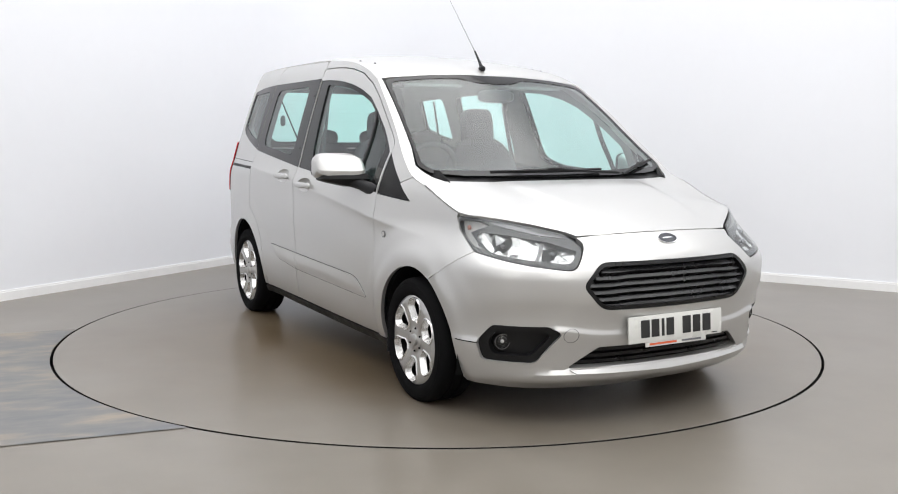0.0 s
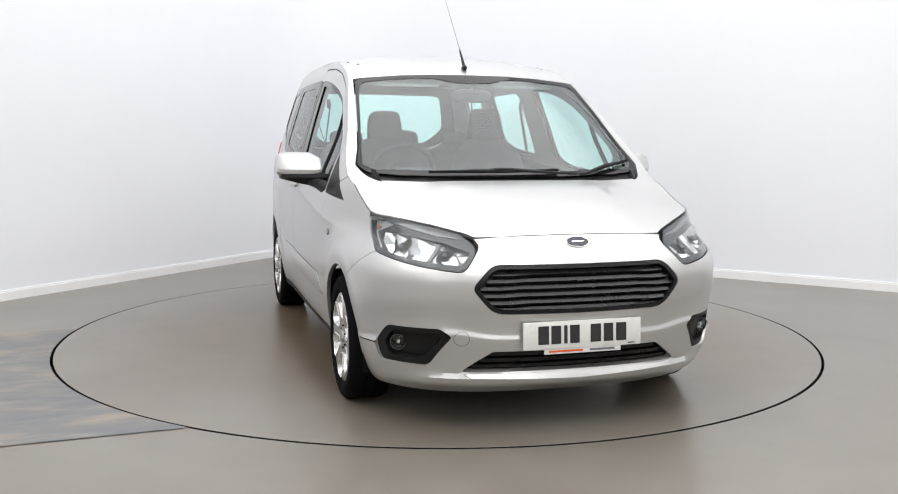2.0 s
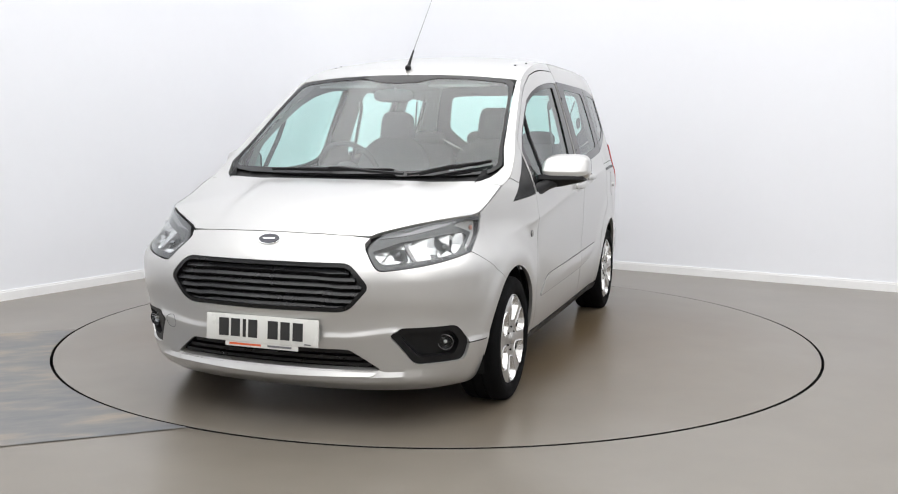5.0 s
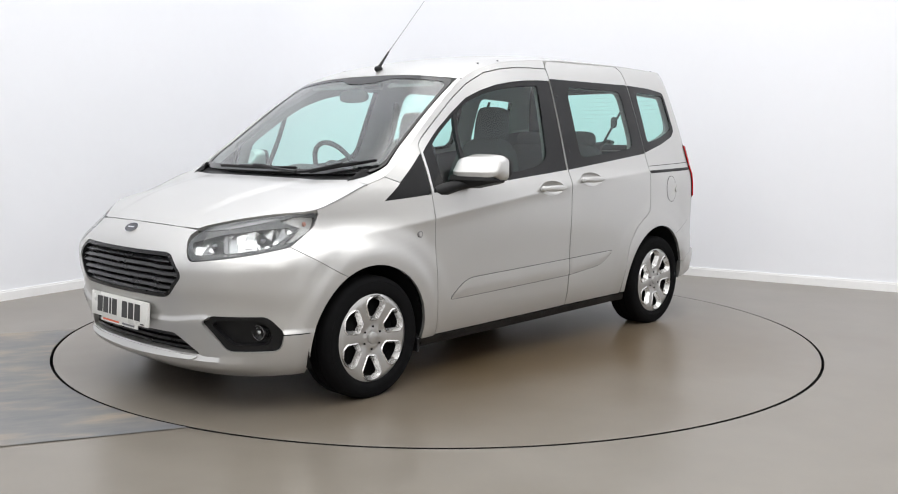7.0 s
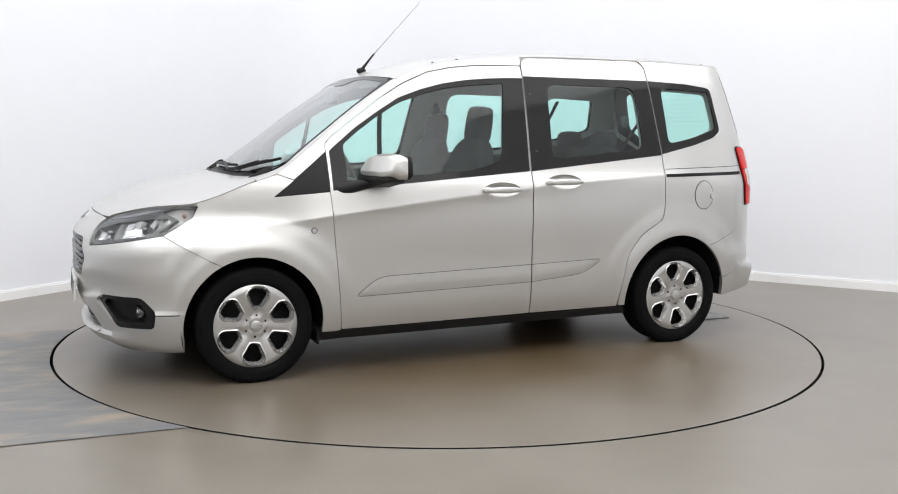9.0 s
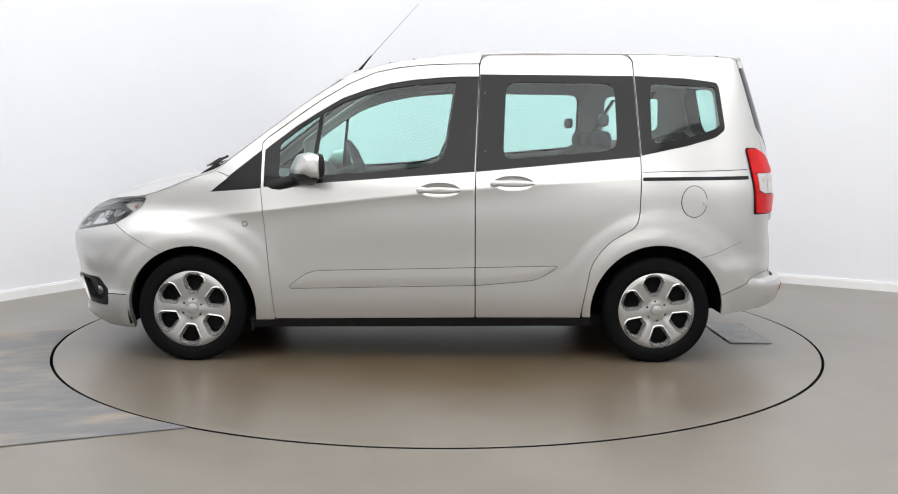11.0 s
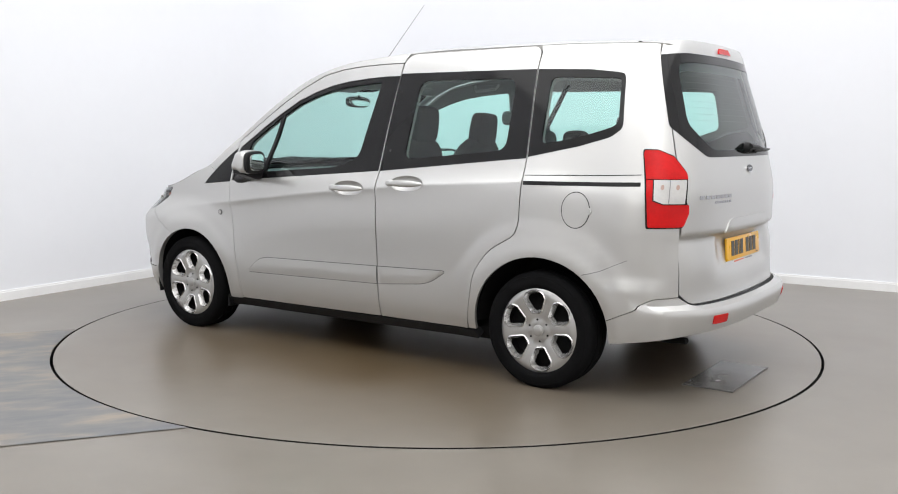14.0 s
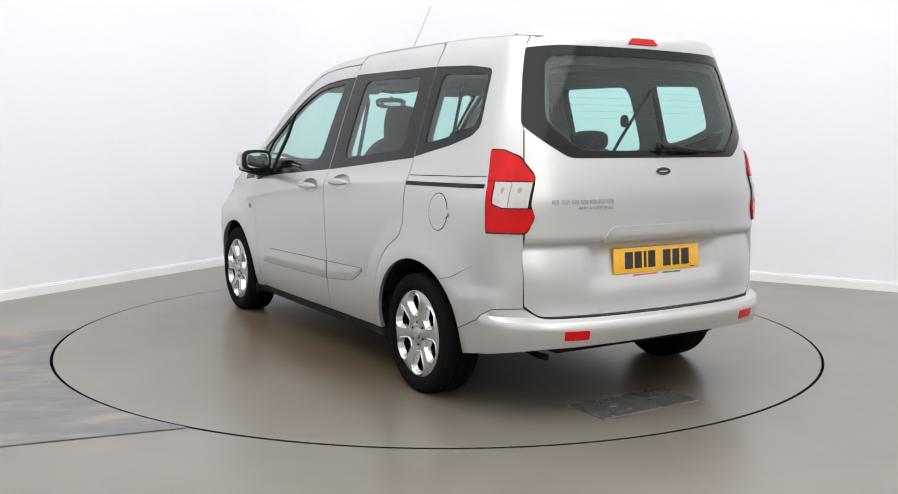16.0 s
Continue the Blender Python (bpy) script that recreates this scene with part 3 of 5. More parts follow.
LIGHT = bent([(2.211, 0.760, 0.03), (2.168, 0.673, 0.03), (2.021, 0.691), (1.916, 0.709), (1.756, 0.735, 0.02), (1.565, 0.813, 0.02), (1.579, 0.858, 0.02), (1.62, 0.870)]) + [(along(x, edge_z(x)), edge_z(x) - 0.005) for x in (1.64, 1.72, 1.79, 1.845)]
GRILLE = [(UC, 0.702), (2.258, 0.703, 0.03), (2.188, 0.609, 0.03), (2.263, 0.504, 0.04), (UC, 0.500)]
LOWER = [(UC, 0.345), (2.270, 0.347, 0.01), (2.151, 0.258, 0.02), (UC, 0.256)]
FOG = [(2.132, 0.409, 0.02), (2.088, 0.440, 0.02), (1.844, 0.439, 0.03), (1.771, 0.365, 0.02), (1.793, 0.281, 0.03), (2.034, 0.280, 0.03)]
GATE = [(UT, 1.612), (-2.20, 1.608), (-2.02, 1.592, 0.03), (-2.086, 1.265), (-2.150, 0.813), (-2.144, 0.50), (-2.21, 0.452, 0.03), (UT, 0.449)]
GATE_BAND = [(UT, 1.609), (-2.20, 1.605), (-2.013, 1.589, 0.02), (-2.066, 1.262, 0.02), (-2.325, 1.120, 0.03), (UT, 1.120)]
GATE_GLASS = [(UT, 1.566), (-2.30, 1.562), (-2.17, 1.550, 0.05), (-2.20, 1.275, 0.04), (-2.37, 1.152, 0.04), (UT, 1.150)]


def lr(car, name, mat, surf, loop, label="", flip=True, **kw):
    """A panel on the left side and its mirror image on the right."""
    made = []
    for mirror in (False, True):
        made.append(part(name, panel(surf, loop, flip=flip, mirror=mirror, **kw), mat, car, label))
    return made


def build_body(car):
    # front wing
    wing = [(0.868, 0.930, 0), (1.141, 0.907, 0), (1.04, 0.988, 0), (1.115, 1.016, 0)]
    wing += [(along(x, edge_z(x)), edge_z(x) - 0.003, 0) for x in (1.16, 1.2, 1.25, 1.3, 1.35, 1.4, 1.45, 1.5)]
    wing += bent([(1.575, 0.862, 0), (1.561, 0.813, 0), (1.760, 0.732, 0), (1.600, 0.675, 0.05)]) + arch(WHEEL_X, ARCH_F, 62.6, 187) + [(0.905, 0.19, 0), (0.806, 0.226, 0)]
    lr(car, "front_wing", PAINT, belt, rounded(wing, 0), gap=0.0005, step=0.02)
    # front bumper in one piece round the nose
    edge = [(UC, 0.8095)] + [(around(y, 0.8), z) for y, z in ((0.12, 0.8085), (0.24, 0.806), (0.34, 0.802), (0.42, 0.795))]
    h = [(u, z, 0) for u, z in edge] + bent([(2.215, 0.774, 0), (2.213, 0.755, 0.02), (2.170, 0.668, 0.03), (2.022, 0.687, 0), (1.918, 0.704, 0), (1.762, 0.731, 0), (1.600, 0.674, 0.05)])
    h += arch(WHEEL_X, ARCH_F, 62.3, -12, 14) + [(1.64, 0.160, 0), (1.98, 0.155, 0), (2.211, 0.152, 0), (UC, 0.150, 0)]
    holes = [rounded(both(GRILLE, UC), 0.03), rounded(both(LOWER, UC), 0.02), rounded(FOG, 0.02), rounded(flip_u(FOG, UC), 0.02)]
    part("front_bumper", panel(nose_relief, rounded(both(h, UC), 0), holes, flip=True, gap=0.0006, step=0.02, rim=0.03), PAINT, car, "silver front bumper with a wide grille opening")
    # front doors
    door = [(0.868, 0.930, 0), (0.806, 0.226, 0.015), (-0.269, 0.238, 0.01), (-0.2615, 0.926, 0), (-0.2865, 1.54, 0)] + [(x, z, 0) for x, z in SEAM[::-1]]
    band = [(0.852, 0.936, 0), (-0.2585, 1.022, 0), (-0.2835, 1.529, 0)] + [(x, z, 0) for x, z in FRAME[::-1]] + [(0.852, 1.130, 0)]
    pane = [(0.775, 0.985), (0.30, 1.018), (0.05, 1.035, 0.1), (-0.10, 1.085, 0.06), (-0.165, 1.500, 0.02), (0.06, 1.482), (0.20, 1.462), (0.32, 1.430), (0.449, 1.384), (0.58, 1.306), (0.70, 1.224), (0.775, 1.165)]
    doors = lr(car, "front_door", PAINT, belt, rounded(door, 0), holes=[rounded(band, 0), ring_of(*HANDLES[0])], gap=0.0022, step=0.024, label="silver front door with a raised rubbing panel")
    for i, d in enumerate(doors):
        kw = dict(flip=True, mirror=bool(i))
        part("window_frame", panel(belt, rounded(band, 0.003), [rounded(pane, 0.02)], lift=-0.005, step=0.05, rim=0.012, **kw), GLOSS_BLACK, d, "gloss black window frame")
        part("window_pane", panel(belt, shrunk(rounded(pane, 0.02), -0.004), lift=-0.012, step=0.08, rim=0, **kw), PANE, d, "clear green-tinted pane").visible_shadow = False
        part("window_bar", panel(belt, [(0.612, 0.99), (0.590, 0.99), (0.545, 1.338), (0.566, 1.325)], lift=-0.004, step=0.08, **kw), BLACK, d)
    lr(car, "mirror_corner", BLACK, belt, rounded([(1.138, 0.910), (0.870, 0.934), (0.870, 1.128), (1.045, 0.986)], 0.004), lift=-0.002, step=0.05, label="black triangular trim ahead of the door window")
    # sliding doors
    slide = [(-0.2705, 0.238, 0.01), (-0.263, 0.926, 0), (-0.288, 1.54, 0), (-0.290, 1.615, 0.03), (-0.33, 1.646, 0.03), (-1.08, 1.656, 0.03), (-1.118, 1.625, 0.03), (-1.1195, 1.54, 0), (-1.1435, 1.109, 0),
             (-1.136, 0.80, 0.03), (-1.117, 0.735, 0.03), (-0.975, 0.655, 0.05), (-0.885, 0.54, 0.05), (-0.843, 0.30, 0.05), (-0.836, 0.240, 0)]
    sband = [(-0.2690, 1.022, 0), (-1.1405, 1.106, 0), (-1.1165, 1.538, 0), (-0.2910, 1.540, 0)]
    spane = [(-0.41, 1.085), (-1.02, 1.142), (-1.015, 1.495), (-0.43, 1.500)]
    doors2 = lr(car, "sliding_door", PAINT, belt, rounded(slide, 0), holes=[rounded(sband, 0), ring_of(*HANDLES[1])], gap=0.0022, step=0.024, label="silver sliding rear door")
    for i, d in enumerate(doors2):
        kw = dict(flip=True, mirror=bool(i))
        part("window_frame", panel(belt, rounded(sband, 0.003), [rounded(spane, 0.06)], lift=0.001, step=0.05, rim=0.012, **kw), GLOSS_BLACK, d, "gloss black window border")
        part("window_pane", panel(belt, shrunk(rounded(spane, 0.06), -0.004), lift=-0.002, step=0.08, rim=0, **kw), PANE, d, "clear green-tinted pane").visible_shadow = False
    # rear quarters
    quarter = [(-1.121, 1.545, 0), (-1.121, 1.622, 0), (-1.10, 1.658, 0)] + [(along(x, edge_z(x)), edge_z(x) - 0.003, 0) for x in (-1.2, -1.3, -1.4, -1.5, -1.6, -1.68)]
    quarter += [(-2.006, 1.640, 0), (-2.012, 1.592, 0), (-2.082, 1.265, 0), (-2.148, 0.813, 0), (-2.142, 0.489, 0), (-1.985, 0.483, 0.02), (-1.80, 0.424, 0)] + arch(-WHEEL_X, ARCH_R, 166, -6, 28)
    quarter += [(-0.843, 0.245, 0), (-0.843, 0.30, 0.05), (-0.885, 0.54, 0.05), (-0.975, 0.655, 0.05), (-1.118, 0.735, 0.03), (-1.1375, 0.80, 0.03), (-1.145, 1.109, 0)]
    qband = [(-1.1480, 1.112, 0), (-1.40, 1.165, 0), (-1.57, 1.214, 0), (-1.675, 1.252, 0.03), (-1.640, 1.50, 0.04), (-1.40, 1.528, 0), (-1.1245, 1.538, 0)]
    qpane = [(-1.205, 1.172), (-1.40, 1.208), (-1.622, 1.276, 0.03), (-1.588, 1.482, 0.04), (-1.205, 1.498)]
    quarters = lr(car, "rear_quarter", PAINT, belt, rounded(quarter, 0), holes=[rounded(qband, 0)], gap=0.0015, step=0.032, label="silver rear quarter with a flared wheel arch")
    for i, d in enumerate(quarters):
        kw = dict(flip=True, mirror=bool(i))
        part("window_frame", panel(belt, rounded(qband, 0.003), [rounded(qpane, 0.04)], lift=0.001, step=0.05, rim=0.012, **kw), GLOSS_BLACK, d, "gloss black window border")
        part("window_pane", panel(belt, shrunk(rounded(qpane, 0.04), -0.004), lift=-0.002, step=0.08, rim=0, **kw), PANE, d, "clear green-tinted pane").visible_shadow = False
        part("door_rail", panel(belt, rounded([(-1.150, 0.980), (-1.868, 0.990), (-1.868, 1.008), (-1.150, 0.998)], 0.003), lift=0.003, step=0.05, rim=0.012, **kw), BLACK, d, "black guide rail of the sliding door")
    fl = [(-1.428 + 0.068 * math.cos(a), 0.872 + 0.082 * math.sin(a)) for a in np.linspace(0, 2 * math.pi, 33)[:-1]]
    flap = part("fuel_flap", panel(belt, fl, flip=True, lift=0.0022, rim=0.004, step=0.03), PAINT, quarters[0], "round silver fuel flap")
    seam = part("flap_seam", panel(belt, shrunk(fl, -0.0035), [shrunk(fl, 0.0005)], flip=True, lift=0.0012, rim=0, step=0.03), DARK, flap)
    part("flap_catch", panel(belt, [(-1.428 - 0.062 + 0.017 * math.cos(a), 0.868 + 0.018 * math.sin(a)) for a in np.linspace(0, 2 * math.pi, 13)[:-1]], flip=True, lift=0.011, step=0.02, rim=0.010), PAINT, flap)
    # roof side strip and windscreen pillar
    strip = [(x, z + 0.0035, 0) for x, z in SEAM[::-1]] + [(0.872, 1.128, 0), (1.04, 0.992, 0), (1.115, 1.019, 0)]
    strip += [(along(x, edge_z(x)), edge_z(x) - 0.001, 0) for x in np.linspace(1.08, -0.30, 36)]
    lr(car, "roof_pillar", PAINT, belt, rounded(strip, 0), gap=0.0, step=0.03, label="silver windscreen pillar")
    # sills
    lr(car, "sill", BLACK, belt, rounded([(0.93, 0.222), (0.93, 0.178), (-0.90, 0.196), (-0.88, 0.236)], 0.01), lift=0.004, step=0.06, rim=0.05, label="black plastic sill")
    # raised rubbing panels on the doors
    for kw, d1, d2 in ((dict(mirror=False), doors[0], doors2[0]), (dict(mirror=True), doors[1], doors2[1])):
        for loop, d in ((PAD_F, d1), (PAD_R, d2)):
            pad = part("rubbing_panel", panel(pad_surface(loop), rounded(loop, 0.01), flip=True, lift=0.0025, rim=0.007, step=0.018, **kw), PAINT, d, "raised silver rubbing panel")
            part("pad_seam", panel(belt, shrunk(rounded(loop, 0.01), -0.0034), [shrunk(rounded(loop, 0.01), 0.001)], flip=True, lift=0.001, rim=0, step=0.04, **kw), SEAM_GREY, d)
    # tailgate
    gate = part("tailgate", panel(gate_relief, rounded(both(GATE, UT), 0.005), [rounded(both(GATE_BAND, UT), 0.005)], flip=True, gap=0.002, step=0.03), PAINT, car, "silver tailgate with a large window")
    part("window_frame", panel(belt, rounded(both(GATE_BAND, UT), 0.006), [rounded(both(GATE_GLASS, UT), 0.04)], flip=True, lift=0.002, rim=0.01, step=0.05), GLOSS_BLACK, gate, "gloss black window border")
    part("window_pane", panel(belt, shrunk(rounded(both(GATE_GLASS, UT), 0.04), -0.004), flip=True, lift=-0.001, rim=0, step=0.08), PANE, gate, "clear green-tinted pane").visible_shadow = False
    # rear bumper
    hb = [(UT, 0.444), (-2.213, 0.447, 0.03), (-2.144, 0.488, 0), (-1.985, 0.4825, 0.02), (-1.80, 0.4235, 0)] + arch(-WHEEL_X, ARCH_R, 166.2, 184, 6) + [(-1.64, 0.258, 0), (-1.9, 0.285, 0), (-2.2, 0.322, 0), (-2.45, 0.332, 0), (UT, 0.335)]
    part("rear_bumper", panel(belt, rounded(both(hb, UT), 0), flip=True, gap=0.001, step=0.018, rim=0.03), PAINT, car, "silver rear bumper")
    # bonnet
    bon = [(1.934, 0, 0), (1.929, 0.15, 0), (1.911, 0.30, 0), (1.882, 0.42, 0)] + [(x, edge_y(x) - 0.003, 0) for x in (1.855, 1.80, 1.72, 1.64, 1.57, 1.5, 1.43, 1.36, 1.29, 1.22)]
    bon += [(1.208, 0.66, 0.01), (1.262, 0.45, 0), (1.288, 0.2, 0), (1.292, 0, 0)]
    full = bon + [(x, -y, *r) for x, y, *r in bon[::-1] if abs(y) > 1e-6]
    part("bonnet", panel(bonnet_relief, rounded(full, 0), gap=0.002, step=0.024), PAINT, car, "silver bonnet with two pressed creases")
    # dark shut lines between bonnet and wings
    for y in (1, -1):
        line = [(x, y * (edge_y(x) - 0.0022)) for x in np.linspace(1.60, 1.22, 20)]
        part("bonnet_seam", strip_on(top, line, 0.0044, 0.0003, 0.0012), SEAM_GREY, car)
    # scuttle under the wipers
    cow = [(1.288, 0, 0), (1.284, 0.2, 0), (1.258, 0.45, 0), (1.205, 0.655, 0), (1.16, 0.695, 0), (1.09, 0.725, 0), (1.06, 0.735, 0), (1.12, 0.68, 0), (1.175, 0.55, 0), (1.21, 0.3, 0), (1.222, 0, 0)]
    full = cow + [(x, -y, *r) for x, y, *r in cow[::-1] if abs(y) > 1e-6]
    part("scuttle", panel(top, rounded(full, 0), lift=-0.012, step=0.05), BLACK, car, "black plastic scuttle under the wipers")
    # windscreen
    ws = [(0.500, 0, 0), (0.496, 0.3, 0), (0.482, 0.5, 0), (0.470, 0.628, 0.04), (0.62, 0.652, 0), (0.80, 0.680, 0), (0.95, 0.705, 0), (1.06, 0.735, 0.02), (1.13, 0.69, 0.03), (1.185, 0.55, 0), (1.222, 0.3, 0), (1.235, 0, 0)]
    gl = [(0.566, 0, 0), (0.558, 0.11, 0), (0.526, 0.2, 0), (0.512, 0.5, 0), (0.500, 0.608, 0.05), (0.64, 0.638, 0), (0.80, 0.665, 0), (0.95, 0.690, 0), (1.055, 0.714, 0.03), (1.11, 0.672, 0.03), (1.145, 0.53, 0), (1.182, 0.3, 0), (1.195, 0, 0)]
    fw = rounded(ws + [(x, -y, *r) for x, y, *r in ws[::-1] if abs(y) > 1e-6], 0)
    fg = rounded(gl + [(x, -y, *r) for x, y, *r in gl[::-1] if abs(y) > 1e-6], 0)
    screen = part("windscreen", panel(top, fw, [fg], lift=0.001, step=0.05, rim=0.01), GLOSS_BLACK, car, "green-tinted windscreen with a black border")
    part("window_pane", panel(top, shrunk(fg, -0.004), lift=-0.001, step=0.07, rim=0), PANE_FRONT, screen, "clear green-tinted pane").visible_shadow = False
    # pillar tops beside the windscreen
    pil = [(1.216, 0.664), (1.165, 0.702), (1.095, 0.731), (1.056, 0.744), (0.95, 0.712), (0.80, 0.686), (0.62, 0.658), (0.45, 0.635)]
    pil = pil + [(x, edge_y(x) - 0.001) for x in np.linspace(0.45, 1.216, 24)]
    for m in (False, True):
        part("pillar_cover", panel(top, pil, mirror=m, step=0.03, lift=0.0, rim=0.02), PAINT, car)
    # roof
    rf = [(0.494, 0, 0), (0.490, 0.3, 0), (0.476, 0.5, 0), (0.452, 0.632, 0)] + [(x, edge_y(x) - 0.001, 0) for x in np.linspace(0.44, -1.68, 50)] + [(-1.74, 0.54, 0.05), (-1.775, 0.35, 0), (-1.79, 0, 0)]
    part("roof", panel(roof_relief, rounded(rf + [(x, -y, *r) for x, y, *r in rf[::-1] if abs(y) > 1e-6], 0), step=0.045, rim=0.03), PAINT, car, "silver roof panel")
    # spoiler lip over the rear window
    lip = [(UT, 1.670), (-2.25, 1.666), (-2.03, 1.648, 0), (-2.014, 1.588, 0), (-2.25, 1.602), (UT, 1.606)]
    part("spoiler", panel(belt, rounded(both(lip, UT), 0.004), flip=True, lift=0.004, step=0.02, rim=0.02), PAINT, car, "silver lip above the rear window")


ledge_half = curve((1.5, 0.357), (1.78, 0.357), (1.95, 0.39), (2.10, 0.424), (2.29, 0.399), (UC + 0.1, 0.395))


def ledge(u):
    """Height of the step above the bumper's lower lip."""
    return ledge_half(min(u, 2 * UC - u))


def nose_relief(u, z):
    """The bumper's own relief: a hollow over a ledge, a brow over the lower intake and lip."""
    x, y, z = belt(u, z)
    k = min(u, 2 * UC - u)
    c = math.exp(-((u - UC) / 0.62) ** 6)
    d = 0.026 * c * math.exp(-((z - 0.212) / 0.028) ** 4)
    dz = z - ledge(u)
    f = 0.35 + 0.65 * ease((k - 1.62) / 0.2)
    d += 0.012 * f * math.exp(-(dz / 0.12) ** 2 if dz < 0 else -(dz / 0.011) ** 2)
    d -= 0.006 * math.exp(-((dz - 0.085) / 0.055) ** 2) * ease((k - 1.60) / 0.2) * (1 - 0.8 * ease((k - 2.15) / 0.2))
    a = (u - XS) / WRAP
    return (x + d * math.sin(a), y + d * math.cos(a), z)


def gate_relief(u, z):
    """The tailgate's pressed number-plate recess and shoulder."""
    x, y, z = belt(u, z)
    k = abs(u - UT)
    rec = 1 / (1 + math.exp((k - 0.36) / 0.012)) / (1 + math.exp((z - 0.735) / 0.008)) / (1 + math.exp((0.585 - z) / 0.012))
    edge = 1 / (1 + math.exp((0.757 - z) / 0.005))
    step = (0.007 * edge * math.exp(-max(0, z - 0.75) / 0.10) - 0.030 * (1 - edge) * math.exp(-max(0, 0.757 - z) / 0.05)) * ease((0.93 - k) / 0.1)
    return (x + 0.024 * rec - step, y, z)


def bonnet_relief(x, y):
    x, y, z = top(x, y)
    f = min(1, max(0, (1.93 - x) / 0.25)) * min(1, max(0, (x - 1.25) / 0.2))
    line = 0.30 + 0.16 * (1.9 - x)
    return (x, y, z + 0.010 * f / (1 + math.exp((abs(y) - line) / 0.008)))


def roof_relief(x, y):
    x, y, z = top(x, y)
    f = min(1, max(0, (0.2 - x) / 0.25)) * min(1, max(0, (x + 1.6) / 0.15))
    return (x, y, z - 0.006 * f * math.exp(-((abs(y) - 0.47) / 0.018) ** 2))


def inner(surf, d):
    return lambda a, b: tuple(Vector(surf(a, b)) + normal_of(surf, a, b) * d)


def pad_surface(loop):
    """A rubbing panel's face: it stands out most below its middle and slants back to both edges."""
    def surf(u, z):
        cut = []
        for i, p in enumerate(loop):
            q = loop[i - 1]
            if (p[0] - u) * (q[0] - u) < 0:
                cut.append(p[1] + (q[1] - p[1]) * (u - p[0]) / (q[0] - p[0]))
        x, y, z = belt(u, z)
        if len(cut) < 2 or max(cut) - min(cut) < 0.01:
            return (x, y, z)
        t = min(1.0, max(0.0, (z - min(cut)) / (max(cut) - min(cut))))
        return (x, y + 0.0040 * min(t / 0.45, 1.0 - 0.35 * (t - 0.45) / 0.55), z)
    return surf


